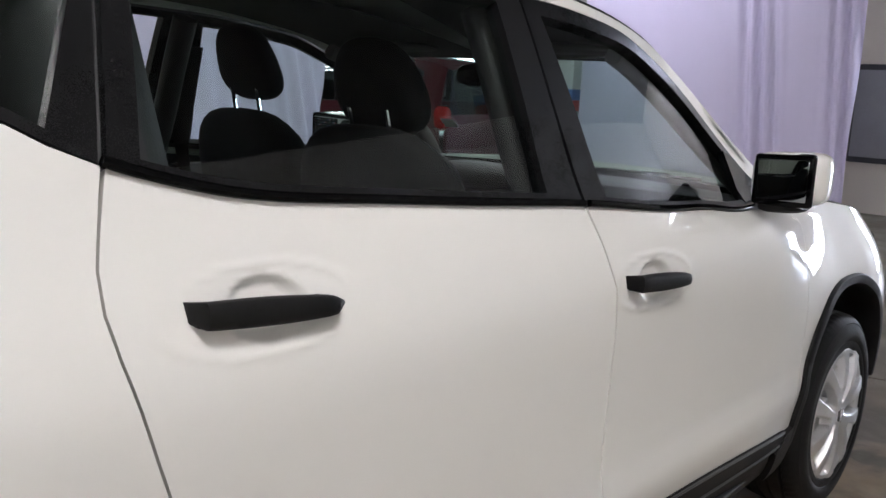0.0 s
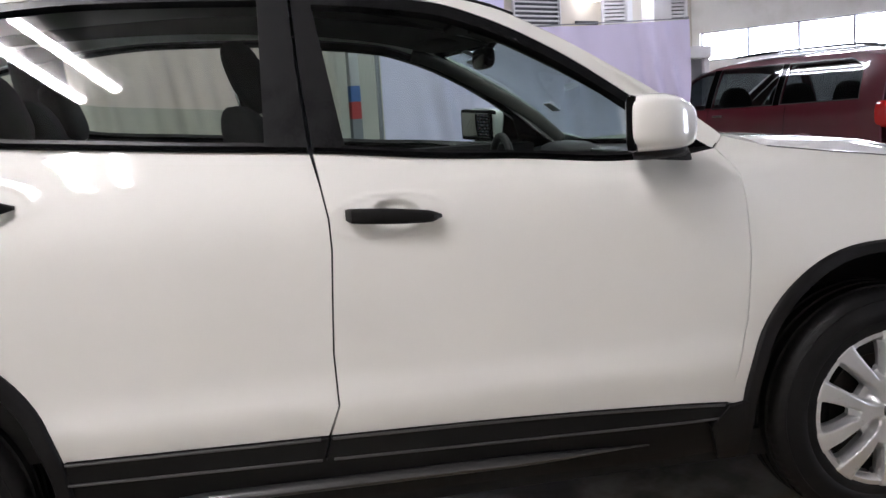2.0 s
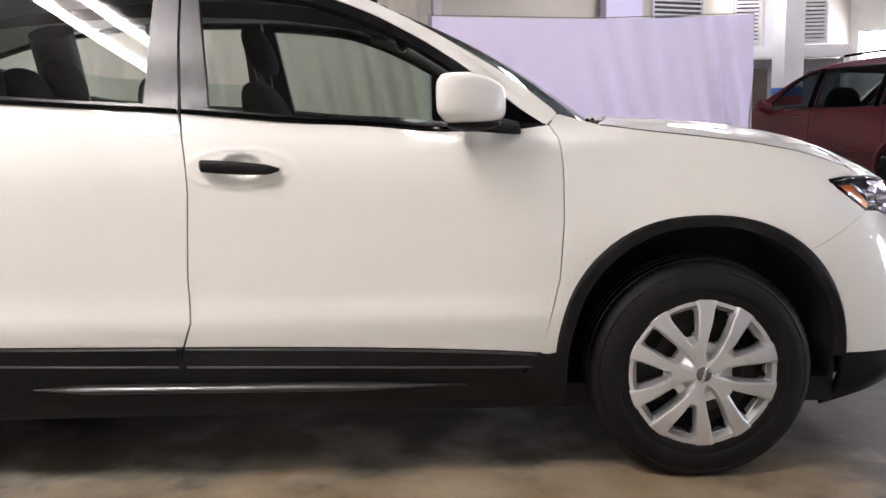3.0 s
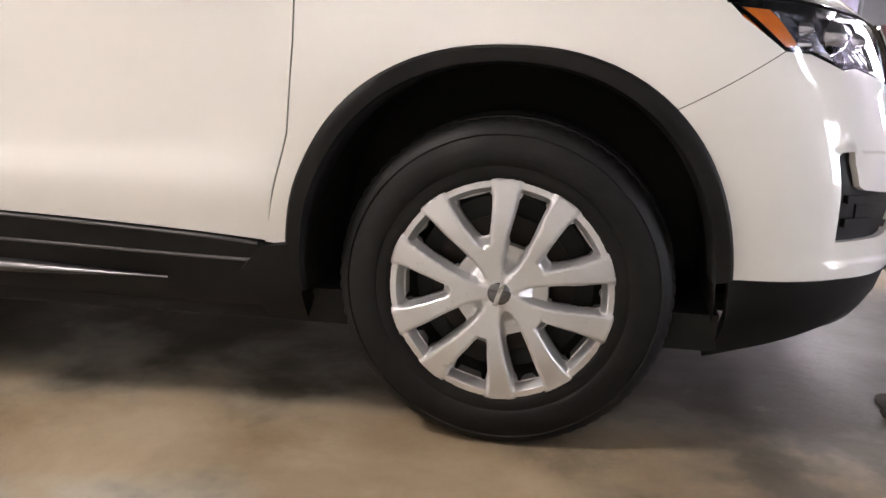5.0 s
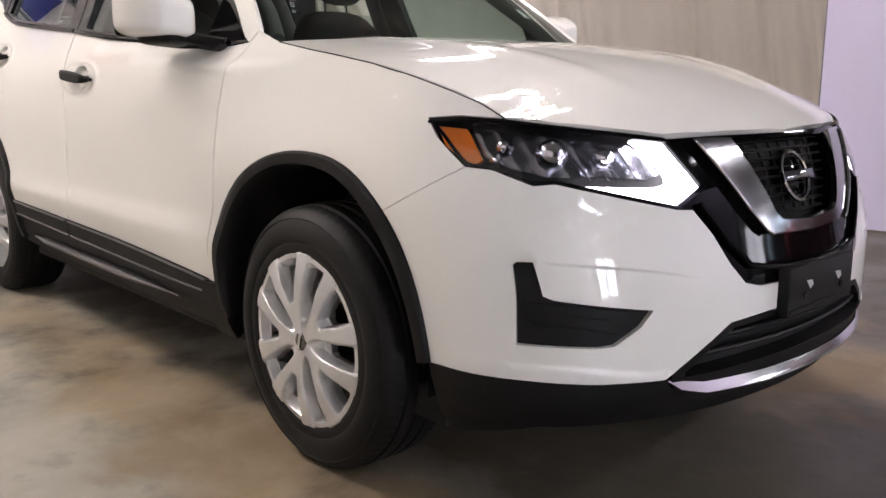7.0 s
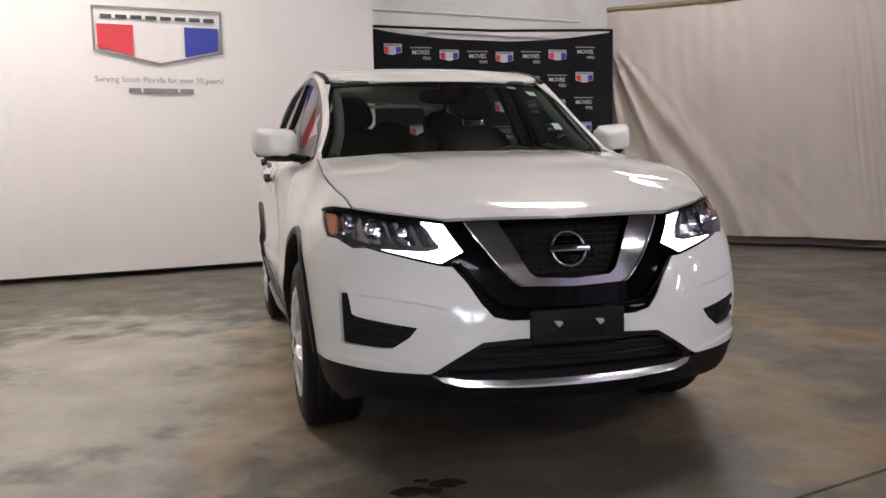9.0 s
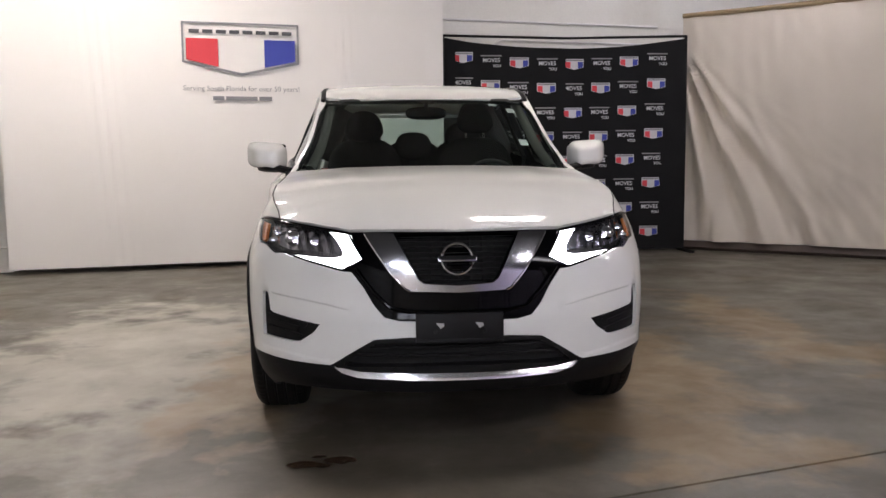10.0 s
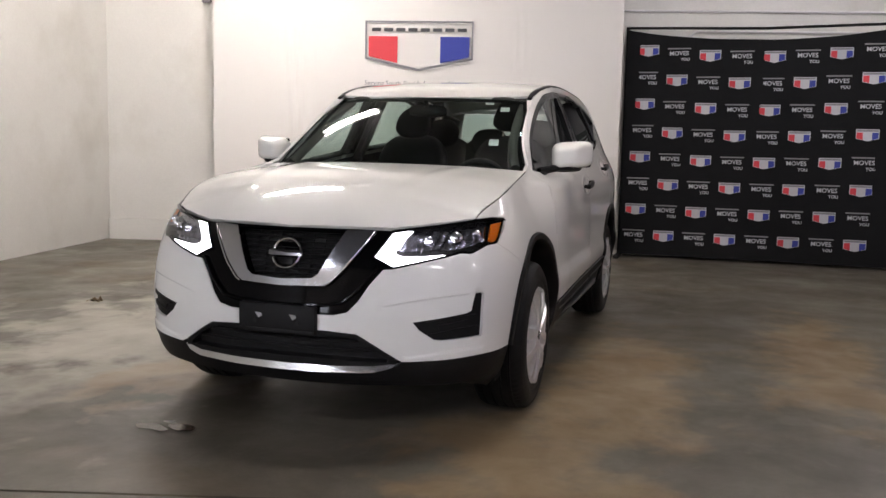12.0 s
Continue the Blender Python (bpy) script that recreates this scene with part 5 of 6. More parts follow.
mesh_ob("backdrop", [(p[0], p[1], 1.4), (q[0], q[1], 1.4), (q[0], q[1], 4.4), (p[0], p[1], 4.4)], [(0, 1, 2, 3)], DAYLIGHT)
tagged(bpy.data.objects["backdrop"], "bright daylight outside the strip windows", "backdrop", kind="structure")


# things far back in the hall
def far_y(x):
    return 16 + (x + 9.94) * .495


def far_post(name, x0, x1, z1, material, label):
    e = thing(name, label, "post")
    d = math.degrees(math.atan(.495))
    m = Matrix.Translation(((x0 + x1) / 2, far_y((x0 + x1) / 2) - .45, 0)) @ pose(0, 0, 0, 0, 0, d)
    w = (x1 - x0) / 2 * 1.08
    box("shaft", (-w, -.15, 0), (w, .15, z1), material, e, "", .01, m)
    box("plinth", (-w - .03, -.18, 0), (w + .03, .18, .25), POST_GREY, e, "", .01, m)


def louver(x, y, turn, w, z0, z1, n, label):
    e = thing("louvered_vent", label, "vent", at=(x, y, 0), turn=turn)
    for x0, x1 in ((-w / 2 - .05, -w / 2), (w / 2, w / 2 + .05)):
        box("frame_side", (x0, -.05, z0), (x1, .05, z1), POST_WHITE, e)
    for zz in (z0 - .04, z1):
        box("frame_rail", (-w / 2 - .05, -.05, zz), (w / 2 + .05, .05, zz + .04), POST_WHITE, e)
    box("vent_back", (-w / 2, .055, z0), (w / 2, .07, z1), PRINT_DARK, e)
    for i in range(n):
        zz = z0 + (z1 - z0) * (i + .5) / n
        box("slat", (-w / 2, -.045, -.012), (w / 2, .045, .012), POST_WHITE, e, "", 0, Matrix.Translation((0, 0, zz)) @ pose(0, 0, 0, 35))


far_post("wide_post", 3.96, 5.17, 5.6, LILAC, "wide pale lilac pier at the far wall")
far_post("white_post", 9.54, 10.26, 5.6, POST_WHITE, "white painted pier at the far wall")
louver(6.55, far_y(6.55) - .2, 26.3, 1.9, 3.5, 5.2, 12, "wide white louvered shutter at the far wall")
louver(7.42, 16.25, 0, .62, 2.56, 3.9, 16, "white louvered vent above the beam")
louver(6.02, 16.25, 0, .50, 2.56, 3.9, 16, "white louvered vent above the beam")
e = thing("wall_lamp", "small bright lamp with a dark bracket on the far wall", "lamp")
m_ = Matrix.Translation((8.5, far_y(8.5) - .1, 0)) @ pose(0, 0, 0, 0, 0, 26.3)
box("bracket", (-.5, -.12, 3.9), (.5, 0, 4.02), PRINT_DARK, e, "dark bracket", .02, m_)
blob("globe", m_ @ Vector((0, -.2, 4.75)), (.9, .35, .30), TUBE_GLOBE, e, "glowing lamp globe")
e = thing("shelf", "dark shelf with clutter on the far wall", "shelf")
box("board", (-.8, -.35, 3.36), (.5, 0, 3.44), PRINT_DARK, e, "", .02, m_)
e = thing("beam", "white painted beam over a grey partition", "beam")
box("beam_body", (5.0, 16.0, 2.21), (8.25, 16.3, 2.48), POST_WHITE, e, "", .01)
for x in (5.6, 8.1):
    box("beam_post", (x, 16.05, 0), (x + .12, 16.2, 2.21), POST_WHITE, e, "", .01)
quad_slab("wall_grey", [(5.0, 16.32), (8.25, 16.32), (8.25, 16.45), (5.0, 16.45)], 0, 2.2, POST_GREY, "grey partition under the white beam")
e = thing("brown_door", "closed dark brown door in the grey partition", "door")
box("leaf", (5.86, 16.25, 0), (6.5, 16.315, 2.0), BASE_WOOD, e, "", .01)
blob("knob", (6.42, 16.23, 1.0), (.06, .06, .06), SATIN, e)


def cloth(name, path, z0, z1, material, label, category, amp=.03, wave=.5, seed=0, sag=0., slack=.0, tucks=(), fan=0.):
    """A hanging sheet along a path on the floor plan, with soft folds; tucks: (place along it, width, depth) of gathered folds."""
    pts = resample([tuple(p) for p in path], .03, False)
    rows = 64 if fan else 40
    verts, faces = [], []
    n = len(pts)
    total = .03 * (n - 1)
    for i, p in enumerate(pts):
        a, b = pts[max(i - 1, 0)], pts[min(i + 1, n - 1)]
        d = Vector((b[0] - a[0], b[1] - a[1])).normalized()
        nn = Vector((-d.y, d.x))
        u = i * .03
        for j in range(rows + 1):
            t = j / rows
            top = z1 - sag * 4 * (u / total) * (1 - u / total)
            z = z0 + (top - z0) * t
            o = amp * (noise.noise((u / wave, z * .35 + seed, seed * 3.1)) + .4 * noise.noise((u / wave * 3.1 + z * .3, z * .8, seed + 7)))
            if fan:
                # long folds that fall from one corner at the height of the stand beside it
                d = max(top - .34 - z, .001)
                far, phi = math.hypot(u, d), math.atan2(u, d)
                near = smooth(.05, .5, far) * smooth(.0, .2, d)
                o += fan * math.sin(phi * 26 + .5 * math.sin(far * 2.1)) * (1 - smooth(.45, .85, phi)) * math.exp(-far / 3.2) * near
                # finer slack folds across the same fan, and short creases beyond it
                o += .34 * fan * noise.noise((phi * 15 + 1.6 * far, far * 1.3, seed)) * near * (1 - smooth(.5, .95, phi))
                o += .15 * fan * noise.noise((phi * 30 + far, far * 2.6, seed + 4)) * near * (1 - smooth(.7, 1.1, phi))
                o += .010 * noise.noise((u * 5.5 + z * 2.6, z * 1.7 - u, seed + 9)) + .022 * noise.noise((u * 1.9 - z * 1.1, z * .8, seed + 2))
            for c, w, dep in tucks:
                x = u - c - .35 * (1 - t) * w * 4
                o += dep * math.exp(-(x / w) ** 2) * math.cos(x * 9 / w) * (.3 + .7 * math.sin(math.pi * min(1, t * 1.1)))
            verts.append((p[0] + nn.x * o, p[1] + nn.y * o, z))
    for i in range(n - 1):
        for j in range(rows):
            a = i * (rows + 1) + j
            faces.append((a, a + rows + 1, a + rows + 2, a + 1))
    ob = mesh_ob(name, verts, faces, material, None, "", True)
    return tagged(ob, label, category)


# banner with the printed crest
def ban_x(y):
    return -5.60 - .22 * (y + 2.31)


cloth("banner", [(ban_x(-4.13), -4.13), (ban_x(.56), .56)], .06, 3.6, BANNER, "large white cloth banner hung before the wall", "banner", .016, .8, 3, 0, 0, ((.9, .16, .012), (3.6, .12, .012)))
BAN = Matrix.Translation((ban_x(-1.72) + .030, -1.72, 0)) @ pose(0, 0, 0, 0, 0, 90 + math.degrees(math.atan(.22)))


def flat(name, pts, material, parent, m, label="", lift=0.0):
    """A printed flat shape: pts are (across, up)."""
    return mesh_ob(name, [m @ Vector((x, -lift, z)) for x, z in pts], [tuple(range(len(pts)))], material, parent, label)


crest = thing("printed_crest", "grey-framed crest with red and blue fields printed on the banner", "print")
W_, T_, B_, P_ = .633, 2.700, 2.262, 2.125
fo = [(-W_, T_), (-W_, B_), (0, P_), (W_, B_), (W_, T_)]
fi = [(-W_ + .022, T_ - .022), (-W_ + .022, B_ + .018), (0, P_ + .03), (W_ - .022, B_ + .018), (W_ - .022, T_ - .022)]
mesh_ob("crest_frame", [BAN @ Vector((x, 0, z)) for x, z in fo + fi], [(i, (i + 1) % 5, (i + 1) % 5 + 5, i + 5) for i in range(5)], PRINT_GREY, crest, "grey printed frame")
flat("red_field", [(-.59, 2.522), (-.59, B_ + .03), (-.25, B_ - .045), (-.25, 2.522)], PRINT_RED, crest, BAN, "red printed field", .002)
flat("blue_field", [(.25, 2.522), (.25, B_ - .045), (.59, B_ + .03), (.59, 2.522)], PRINT_BLUE, crest, BAN, "blue printed field", .002)
# the maker's lettering stands as plain bars
for i in range(8):
    x = -.50 + i * .143
    flat("name_bar", [(x - .054, 2.618), (x - .054, 2.578), (x + .054, 2.578), (x + .054, 2.618)], PRINT_DARK, crest, BAN, "dark printed bar", .002)
slogan = text_mesh("Serving South Florida for over 50 years!", .079)
slogan.materials.append(PRINT_GREY)
so = new("printed_slogan", slogan)
so.matrix_world = BAN @ Matrix.Translation((0, -.002, 1.982)) @ pose(0, 0, 0, 90)
wd = slogan.vertices and max(v.co.x for v in slogan.vertices) - min(v.co.x for v in slogan.vertices)
so.matrix_world = so.matrix_world @ Matrix.Diagonal((1.26 / wd, 1, 1, 1))
tagged(so, "grey printed slogan under the crest on the banner", "lettering")
ad = thing("printed_address", "grey printed bars under the slogan on the banner", "print")
for x0, x1 in ((-.32, -.20), (-.18, .16), (.18, .32)):
    flat("address_bar", [(x0, 1.90), (x0, 1.855), (x1, 1.855), (x1, 1.90)], PRINT_GREY, ad, BAN, "", .002)

# black step-and-repeat backdrop on its stand
bd = thing("photo_backdrop", "black cloth backdrop printed with rows of small crests and slogans", "backdrop")


def sagged(y, z):
    t = (y - .6) / 3.02
    return z - .125 * 4 * t * (1 - t) * min(1, max(0, z / 2.65)) * (1.0 if z > 0 else 0)


def bd_x(y, z):
    return -6.50 + .018 * math.sin(y * 4.1 + .5) + .012 * math.sin(y * 9.3 + z) - .02 * math.sin((y - .6) / 3.02 * math.pi)


ny, nz_ = 80, 40
verts_ = [(bd_x(.6 + 3.02 * i / ny, 2.655 * j / nz_), .6 + 3.02 * i / ny, .035 + sagged(.6 + 3.02 * i / ny, 2.62 * j / nz_)) for i in range(ny + 1) for j in range(nz_ + 1)]
mesh_ob("backdrop_cloth", verts_, [(i * (nz_ + 1) + j, (i + 1) * (nz_ + 1) + j, (i + 1) * (nz_ + 1) + j + 1, i * (nz_ + 1) + j + 1) for i in range(ny) for j in range(nz_)], BLACK_CLOTH, bd,
        "black printed cloth", True)
for y in (.585, 3.64):
    tube("stand_post", [(-6.56, y, 0), (-6.56, y, 2.70)], .022, BLACK_TRIM, bd, "black stand post")
    box("stand_foot", (-6.85, y - .03, 0), (-6.2, y + .03, .03), BLACK_TRIM, bd, "black stand foot", .006)
tube("stand_bar", [(-6.56, .585, 2.69), (-6.56, 2.1, 2.66), (-6.56, 3.64, 2.69)], .016, BLACK_TRIM, bd, "black cross bar")
# one small crest and one slogan, copied over the cloth
small = bpy.data.meshes.new("small_crest")
sv, sf, sm = [], [], []


def sq(pts, k):
    i0 = len(sv)
    sv.extend((0, y, z) for y, z in pts)
    sf.append(tuple(range(i0, len(sv))))
    sm.append(k)


sq([(-.13, .07), (-.13, -.045), (0, -.078), (.13, -.045), (.13, .07)], 2)
sq([(-.122, .030), (-.122, -.043), (-.052, -.061), (-.052, .030)], 0)
sq([(.052, .030), (.052, -.061), (.122, -.043), (.122, .030)], 1)
sq([(-.12, .062), (-.12, .042), (.12, .042), (.12, .062)], 3)
sv = [(.002 if i > 4 else 0, y, z) for i, (x, y, z) in enumerate(sv)]
small.from_pydata([(x, y * .9, z * .88) for x, y, z in sv], [], sf)
for mt in (PRINT_RED, PRINT_BLUE, PRINT_PALE, PRINT_GREY):
    small.materials.append(mt)
for p_, k_ in zip(small.polygons, sm):
    p_.material_index = k_
words = text_mesh("MOVES", .068, .001)
words2 = text_mesh("YOU", .048, .001)
for me_ in (words, words2):
    me_.materials.append(PRINT_PALE)
bar = bpy.data.meshes.new("slogan_bar")
bar.from_pydata([(0, -.13, -.008), (0, .13, -.008), (0, .13, .008), (0, -.13, .008)], [], [(0, 1, 2, 3)])
bar.materials.append(PRINT_GREY)
for r in range(8):
    z0 = 2.42 - .312 * r
    for c in range(10):
        y = .487 + .345 * c - .011 * r
        z = sagged(y, z0) + .035
        if y < .67 or y > 3.46:
            continue
        x = bd_x(y, z0) + .016
        if (c + r) % 2:
            ob = new("crest_print", small)
            ob.location = (x, y, z)
            ob.parent = bd
        else:
            ob = new("slogan_print", words)
            ob.matrix_world = Matrix.Translation((x, y, z)) @ pose(0, 0, 0, 90, 0, 90)
            ob.parent = bd
            o2 = new("slogan_print", words2)
            o2.matrix_world = Matrix.Translation((x, y + .07, z - .068)) @ pose(0, 0, 0, 90, 0, 90)
            o2.parent = bd
            o3 = new("slogan_bar", bar)
            o3.location = (x, y, z + .056)
            o3.parent = bd

# curtains and sheets
cloth("curtain", [(-6.72, 3.66), (-5.95, 4.62), (-5.1, 5.55), (-4.2, 6.1), (-2.6, 6.45), (-1.0, 6.62)], .12, 2.95, SHEET, "cream cloth curtain with slanting folds, hung from a rail", "curtain", .055, .55, 11,
      0, 0, ((2.9, .25, .04), (4.2, .30, .03), (5.0, .30, .035), (5.6, .34, .04), (6.1, .30, .04), (6.55, .30, .05)), .17)
cr = thing("curtain_rail", "brown wooden rail that the cream curtain hangs from", "rail")
tube("rail", [(-6.72, 3.66, 2.96), (-5.95, 4.62, 2.96), (-5.1, 5.55, 2.96), (-4.2, 6.1, 2.96), (-2.6, 6.45, 2.96), (-1.0, 6.62, 2.96)], .032, RAIL_WOOD, cr)
sk = thing("baseboard", "dark timber batten on the floor below the curtain", "baseboard", kind="structure")
tube("batten", [(-6.75, 3.72, .04), (-5.97, 4.68, .04), (-5.12, 5.61, .04), (-4.2, 6.16, .04), (-2.6, 6.5, .04), (-1.0, 6.67, .04)], .075, BASE_WOOD, sk, n=4)
cloth("hanging_sheet", [(-.85, 3.86), (.5, 4.1), (1.95, 4.32)], .02, 1.97, LILAC, "pale lavender cloth sheet hung from a line", "sheet", .06, .6, 21, .03, 0, ((.5, .30, .03), (1.5, .34, .03), (2.5, .26, .06)))
cloth("hanging_sheet", [(6.95, 4.95), (7.1, 3.2), (7.2, 1.5)], .0, 3.7, LILAC, "tall pale lavender cloth sheet", "sheet", .07, .8, 31, 0, 0, ((2.2, .25, .06), (3.2, .2, .06)))
ln = thing("washing_line", "thin line between two posts that carries the sheet", "line")
for x, y in ((-.87, 3.87), (1.97, 4.33)):
    tube("line_post", [(x, y + .05, 0), (x, y + .05, 2.0)], .018, POST_GREY, ln, "thin grey post")
tube("line", [(-.87, 3.92, 1.985), (.5, 4.12, 1.95), (1.97, 4.38, 1.985)], .005, POST_GREY, ln)


def post(x, y, turn, r, a, b, c):
    e = thing("column", "square white column with blue and red bands over a grey foot", "column", "banded columns", at=(x, y, 0), turn=turn)
    for nm, z0, z1, mt, w in (("foot", 0, a, POST_GREY, r + .002), ("red_band", a, b, POST_RED, r + .002), ("blue_band", b, c, POST_BLUE, r + .002), ("shaft", c, CEIL, POST_WHITE, r)):
        box(nm, (-w, -w, z0), (w, w, z1), mt, e, "", .01)
    return e


post(-.81, 6.85, 12, .056, 1.28, 1.47, 1.645)
post(7.2, 5.35, 12, .15, 1.11, 1.26, 1.41)
post(6.3, 14.62, 12, .22, 1.20, 1.36, 1.54)

# conduits on the back wall
for z, y0, y1 in ((2.90, .4, 3.5), (2.67, 1.35, 3.4)):
    e = thing("conduit", "thin white conduit pipe fixed to the wall", "pipe")
    pts_ = [(back_x(y) + .03, y, z) for y in (y0, (y0 + y1) / 2, y1)]
    if z < 2.8:
        pts_ = [(back_x(y0 - .12) + .03, y0 - .12, z - .10)] + pts_
    tube("pipe", pts_, .014, POST_WHITE, e)
e = thing("junction_box", "small grey box fixed high on the wall", "box")
box("box_body", (-.055, -.06, -.07), (.055, .0, .07), POST_GREY, e, "", .01, Matrix.Translation((back_x(-4.46) + .01, -4.46, 3.03)) @ pose(0, 0, 0, 0, 0, 90 + 12))
# partition with a glazed door to the daylight
for y0, y1, z0, z1 in ((-2.6, -2.4, 0, CEIL), (-2.4, -1.15, 2.2, CEIL), (-1.15, 3.2, 0, CEIL)):
    wall("wall_partition", (8.9, y0), (8.9, y1), z0, z1, -.15, BEIGE, "beige partition wall beyond the tall sheet")
w = thing("door_1", "glazed double door with white frames, bright daylight behind", "door", kind="structure")
bm = bmesh.new()
for y in (-2.37, -1.80, -1.75, -1.18):
    add_box(bm, (8.95, y - .03, 0), (9.0, y + .03, 2.2))
for z in (.06, 1.0, 2.14):
    add_box(bm, (8.955, -2.4, z - .06), (8.995, -1.15, z + .06))
part("door_frame", bm, POST_WHITE, w, "white door frame", False)
mesh_ob("backdrop_daylight", [(9.3, -2.9, -.1), (9.3, -.7, -.1), (9.3, -.7, 2.8), (9.3, -2.9, 2.8)], [(0, 1, 2, 3)], DOOR_LIGHT)
tagged(bpy.data.objects["backdrop_daylight"], "bright daylight outside the glazed door", "backdrop", kind="structure")
# dark framed panel on the far side wall
e = thing("notice_board", "dark framed panel on the wall beyond the sheet", "panel")
box("board", (8.84, 1.06, .72), (8.87, 2.02, 1.82), POST_GREY, e, "", .01)
box("board_frame", (8.85, 1.0, .65), (8.898, 2.09, 1.89), PRINT_DARK, e, "", .01)

# wet stain on the floor
bm = bmesh.new()
for cx_, cy_, rx_, ry_, sd in ((.955, -.615, .038, .065, 1), (.92, -.475, .042, .055, 5), (.985, -.54, .022, .035, 9), (.885, -.56, .018, .03, 13)):
    vs_ = []
    for i in range(40):
        a = 2 * math.pi * i / 40
        r = 1 + .45 * noise.noise((math.cos(a) * 1.4 + sd, math.sin(a) * 1.4, sd))
        vs_.append(bm.verts.new((cx_ + rx_ * r * math.cos(a), cy_ + ry_ * r * math.sin(a), .003 + .0005 * sd)))
    bm.faces.new(vs_)
tagged(part("oil_stain", bm, STAIN, None, "", False), "dark wet oil stain on the concrete floor", "stain")


# small crumpled scrap on the floor
bm = bmesh.new()
vs_ = []
for i in range(5):
    for j in range(4):
        vs_.append(bm.verts.new((-1.42 + .022 * i + .012 * noise.noise((i * .9, j * .8, 3)), -2.84 + .03 * j, .012 + .045 * abs(noise.noise((i * .7, j * .9, 8))) * 1.6 + .010 * (i % 2))))
for i in range(4):
    for j in range(3):
        bm.faces.new((vs_[i * 4 + j], vs_[i * 4 + j + 1], vs_[i * 4 + j + 5], vs_[i * 4 + j + 4]))
bmesh.ops.solidify(bm, geom=bm.faces[:], thickness=.003)
for v in bm.verts:
    v.co.z = max(v.co.z, .001)
tagged(part("paper_scrap", bm, RAIL_WOOD, None, "", False), "small crumpled brown paper scrap on the concrete floor", "litter")


# ---- the red van beyond the sheet ----
van = thing("minivan", "dark red minivan with tinted windows, parked beyond the sheet", "car", at=(5.356, 6.631, 0), turn=103.4)
van_top = spl((-1.1, 1.62), (-.9, 1.70), (-.4, 1.755), (.8, 1.77), (1.6, 1.745), (2.05, 1.64), (2.6, 1.38), (3.08, 1.14), (3.6, 1.03), (3.95, .88), (4.1, .60))
van_w = spl((.20, .90), (.35, .97), (.6, .995), (.95, .985), (1.12, .955), (1.4, .86), (1.65, .74), (1.8, .64))


def van_map(s):
    def f(x, z):
        w = van_w(z) * (1 - .10 * smooth(2.4, 4.2, x) ** 2 - .05 * smooth(-.7, -1.1, x))
        return Vector((x, s * w, z))
    return f


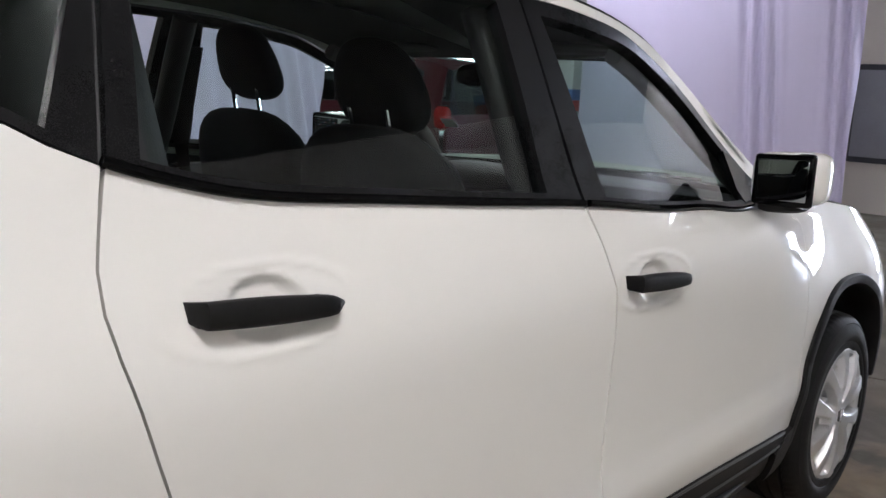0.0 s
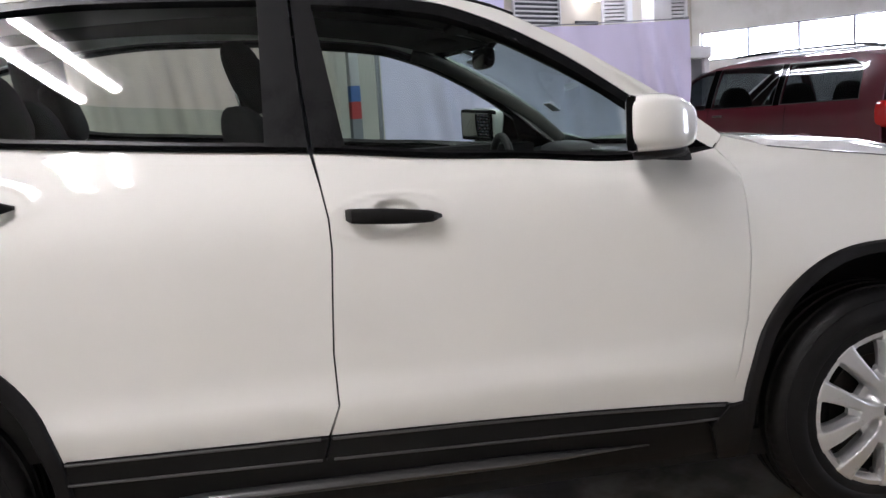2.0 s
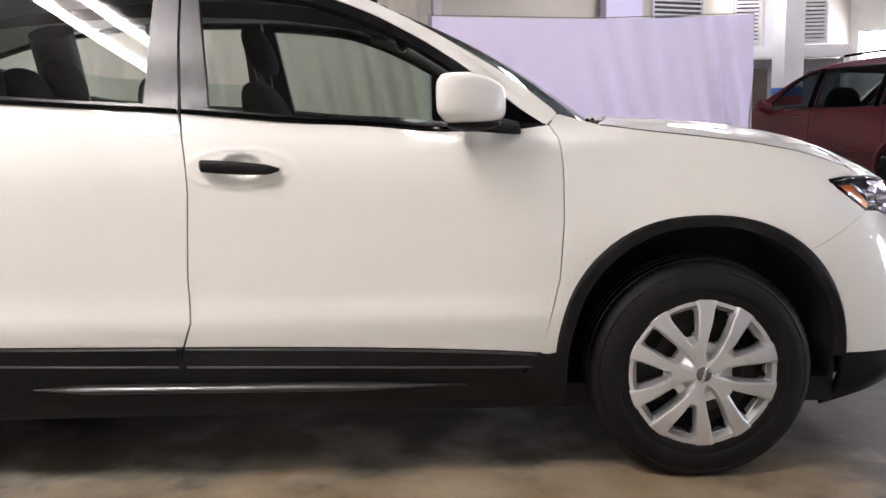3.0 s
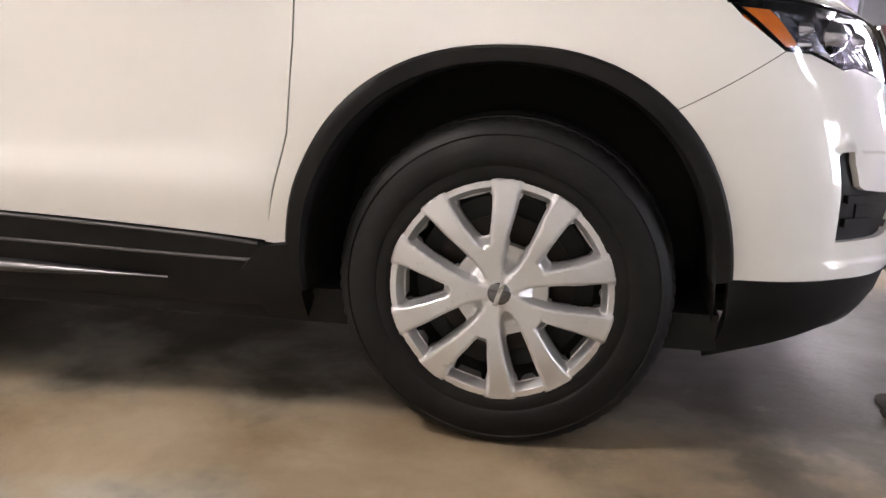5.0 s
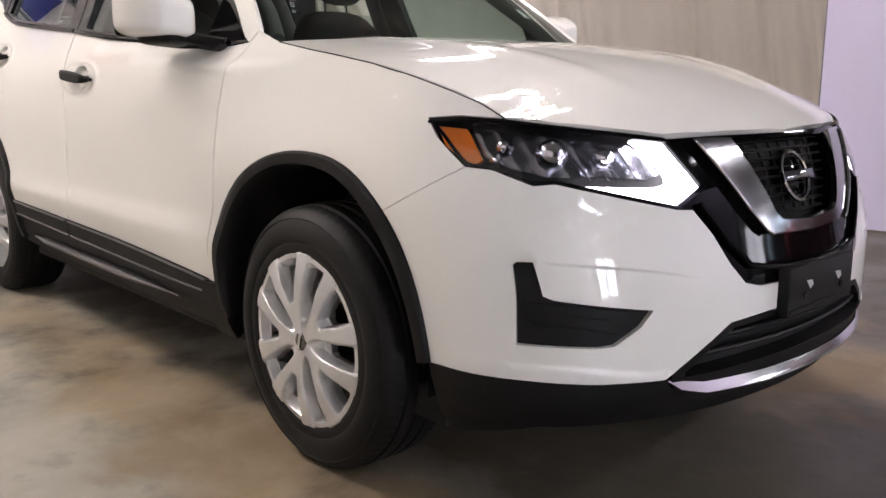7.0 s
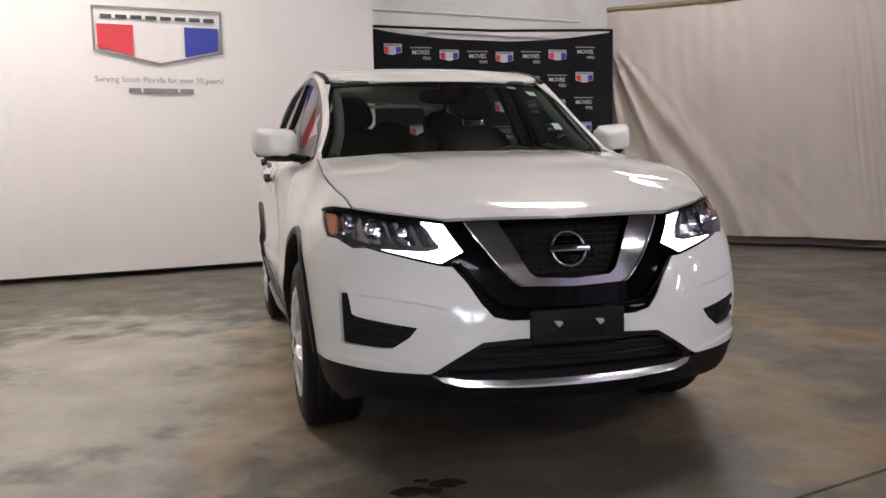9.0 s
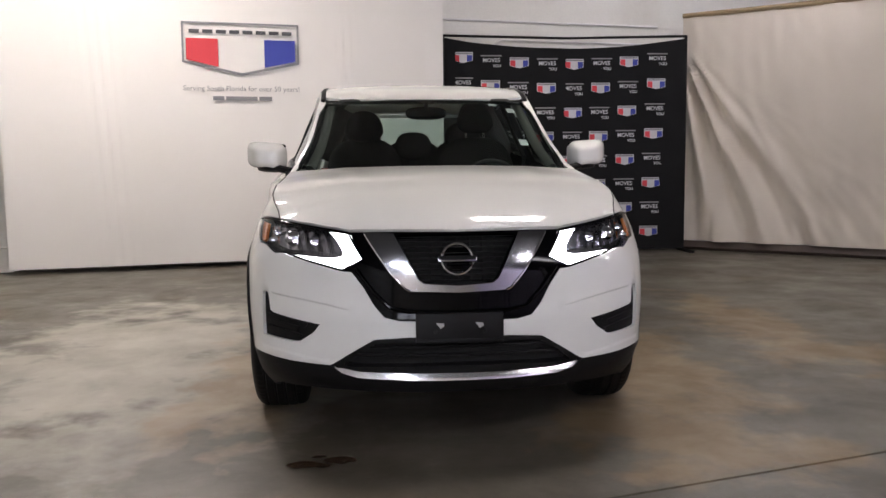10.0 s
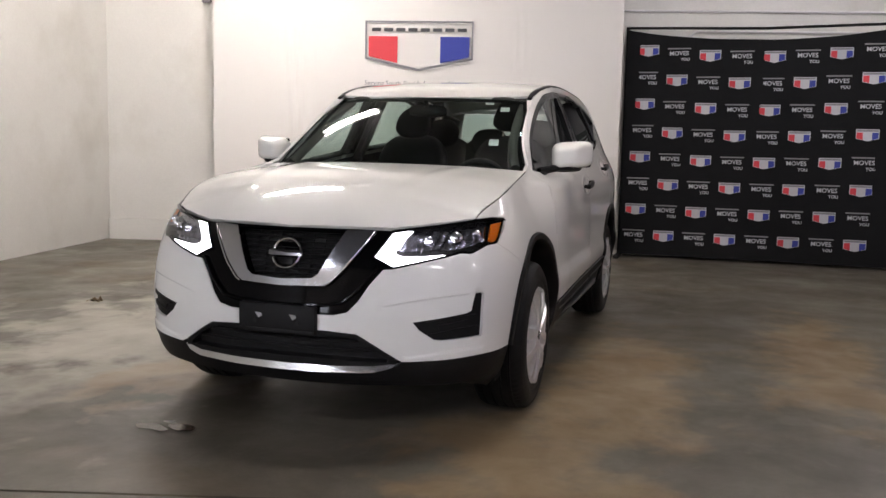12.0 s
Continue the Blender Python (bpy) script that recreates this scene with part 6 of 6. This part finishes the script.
for s_ in (1, -1):
    f_ = van_map(s_)
    top_ = [(x, van_top(x) - .06) for x in [-1.0 + .25 * i for i in range(20)]]
    outline_ = [(-1.05, .35)]

    def varch(cx):
        return [(cx + .40 * math.cos(radians(a)), .36 + .40 * math.sin(radians(a))) for a in range(175, 4, -10)]
    outline_ += varch(0) + varch(3.08) + [(4.05, .30), (4.12, .70)] + list(reversed(top_))
    wins = [[(-.74, 1.18), (.40, 1.155), (.40, 1.62), (-.50, 1.62), (-.70, 1.54)], [(.52, 1.15), (1.60, 1.135), (1.60, 1.63), (.52, 1.625)],
            [(1.74, 1.13), (2.62, 1.115), (2.66, 1.14), (2.36, 1.36), (2.08, 1.54), (1.90, 1.60), (1.74, 1.62)]]
    sd_ = panel("body_side", outline_, f_, VAN_RED, van, "dark red painted side", sgn=-s_, step=.1, depth=.03, holes=wins)
    for w_o in wins:
        wn = panel("window", w_o, f_, DARK_PANE, sd_, "tinted side window", sgn=-s_, step=.15, depth=0, offset=-.01)
        panel("window_trim", inset(resample(w_o, .1), -.012), f_, CHROME if s_ > 0 else GLOSS_BLACK, sd_, "thin bright window trim", sgn=-s_, step=.1, depth=.01, offset=.004, holes=[w_o])
    for x0, x1 in ((.40, .52), (1.60, 1.74)):
        panel("window_pillar", [(x0 + .012, 1.14), (x1 - .012, 1.14), (x1 - .012, 1.63), (x0 + .012, 1.63)], f_, GLOSS_BLACK, sd_, "gloss black window pillar", sgn=-s_, step=.1, depth=.01, offset=.005)
    for hx in (1.92, 1.44):
        tube("door_handle", [f_(hx - .09, 1.03) + Vector((0, s_ * .02, 0)), f_(hx + .09, 1.03) + Vector((0, s_ * .02, 0))], .016, CHROME, sd_)
    for x0 in (1.66, .30):
        tube("door_seam", [f_(x0, z) + Vector((0, s_ * .001, 0)) for z in (.42, .6, .8, 1.0, 1.12)], .004, GAP, sd_, "", 6)
    tube("side_moulding", [f_(x, .60) + Vector((0, s_ * .004, 0)) for x in (.45, 1.0, 1.6, 2.2, 2.65)], .016, VAN_RED, sd_, "dark red rubbing strip", 8, .8)
    for cx in (0, 3.08):
        tube("arch_lip", [f_(cx + .415 * math.cos(radians(a)), .36 + .415 * math.sin(radians(a))) + Vector((0, s_ * .004, 0)) for a in range(0, 181, 10)], .028, VAN_RED, sd_, "dark red wheel arch lip", 8)
    tube("roof_bar", [Vector((x, s_ * .60, van_top(x) + .035)) for x in (-.7, -.5, .2, 1.0, 1.5)], .016, GLOSS_BLACK, sd_, "black roof bar", 8)
    for cx in (0, 3.08):
        w = new("wheel")
        w.parent = van
        w.matrix_parent_inverse = Matrix.Identity(4)
        w["label"] = "road wheel with bright spoked alloy rim"
        w.matrix_basis = Matrix.Translation((cx, s_ * .95, .34)) @ (pose(0, 0, 0, 0, 0, 180) if s_ > 0 else pose(0, 0, 0))
        lathe("tyre", [(.22, .01), (.26, -.005), (.31, .0), (.335, .03), (.34, .06), (.34, .18), (.32, .21), (.22, .2)], 40, RUBBER, w)
        lathe("rim", [(.225, .005), (.215, .03), (.18, .06), (.05, .07), (.0, .07)], 32, STEEL_DARK, w)
        for i in range(10):
            a = 2 * math.pi * i / 10
            tube("spoke", [(.03 * math.cos(a), .012, .03 * math.sin(a)), (.218 * math.cos(a), .008, .218 * math.sin(a))], .013, SATIN, w, "", 6)
        lathe("rim_edge", [(.228, .0), (.224, -.005), (.214, -.003), (.212, .01)], 32, SATIN, w)
    tube("side_mirror", [f_(2.55, 1.13) + Vector((0, s_ * .02, 0)), f_(2.55, 1.19) + Vector((0, s_ * .20, 0))], .075, VAN_RED, van, "dark red door mirror", 10)
    blob("tail_lamp", (-1.03, s_ * .865, 1.0), (.20, .20, .30), TAIL, van, "red tail lamp", 3)
bm = bmesh.new()
rows = []
for i in range(44):
    x = -1.08 + i * .12
    z = van_top(x)
    w = van_w(z - .06) * (1 - .10 * smooth(2.4, 4.2, x) ** 2)
    rows.append([bm.verts.new((x, w * .97 * k / 6, z - .06 * abs(k / 6) ** 3)) for k in range(-6, 7)])
for i, (a_, b_) in enumerate(zip(rows, rows[1:])):
    for j in range(12):
        if not (27 <= i < 34 and 1 <= j < 11):
            bm.faces.new((a_[j], a_[j + 1], b_[j + 1], b_[j]))
part("roof_and_bonnet", bm, VAN_RED, van, "dark red roof and bonnet")
bm = bmesh.new()
add_box(bm, (-1.09, -.84, .40), (-1.03, .84, 1.04), .03)
add_box(bm, (-1.16, -.86, .36), (-1.04, .86, .62), .04)
tg = part("tailgate", bm, VAN_RED, van, "dark red tailgate")
mesh_ob("rear_window", [(-1.085, -.80, 1.04), (-1.085, .80, 1.04), (-1.02, .66, 1.64), (-1.02, -.66, 1.64)], [(0, 1, 2, 3)], DARK_PANE, tg, "tinted rear window")
mesh_ob("windscreen", [(3.09, -.80, 1.15), (3.09, .80, 1.15), (2.10, .66, 1.635), (2.10, -.66, 1.635)], [(0, 1, 2, 3)], DARK_PANE, van, "windscreen")
box("underbody", (-.9, -.80, .25), (3.9, .80, .40), GAP, van, "dark underbody")
for y in (-.45, .45):
    for x in (.6, 1.7):
        blob("seat", (x, y, 1.0), (.25, .5, .8), SEAT, van, "dark seat", 3)

# ---- lamps under the ceiling ----
# first three known from reflections, the rest added to brighten car front and hall
for x, y, z, turn, glass, h in ((-3.07, -2.6, CEIL, 27, TUBE, .62), (-.6, 1.15, CEIL, 4, TUBE_DIM, .6), (-4.4, 4.0, CEIL, 12, TUBE_HALL, .6), (7.5, -1.7, CEIL, 102, TUBE_FILL, 1.2),
                                (5.4, 4.4, CEIL, 12, TUBE_HALL, 1.2), (2.0, 8.6, CEIL, 12, TUBE_HALL, 1.2), (5.0, 14.6, CEIL, 12, TUBE_HALL, 1.2), (9.5, 13.0, CEIL, 12, TUBE_HALL, 1.2),
                                (5.0, 20.2, HIGH, 12, TUBE_HALL, 1.2), (10.5, 22.5, HIGH, 12, TUBE_HALL, 1.2)):
    f = thing("ceiling_lamp", "twin-tube fluorescent batten lamp under the ceiling, in a set partly added as fill", "lamp", "batten lamps", at=(x, y, z - .12), turn=turn)
    box("housing", (-.22, -h - .04, .03), (.22, h + .04, .12), POST_WHITE, f, "white lamp housing", .01)
    for d in (-.13, .13):
        tube("tube", [(d, -h, -.01), (d, h, -.01)], .036, glass, f, "glowing fluorescent tube", 10)
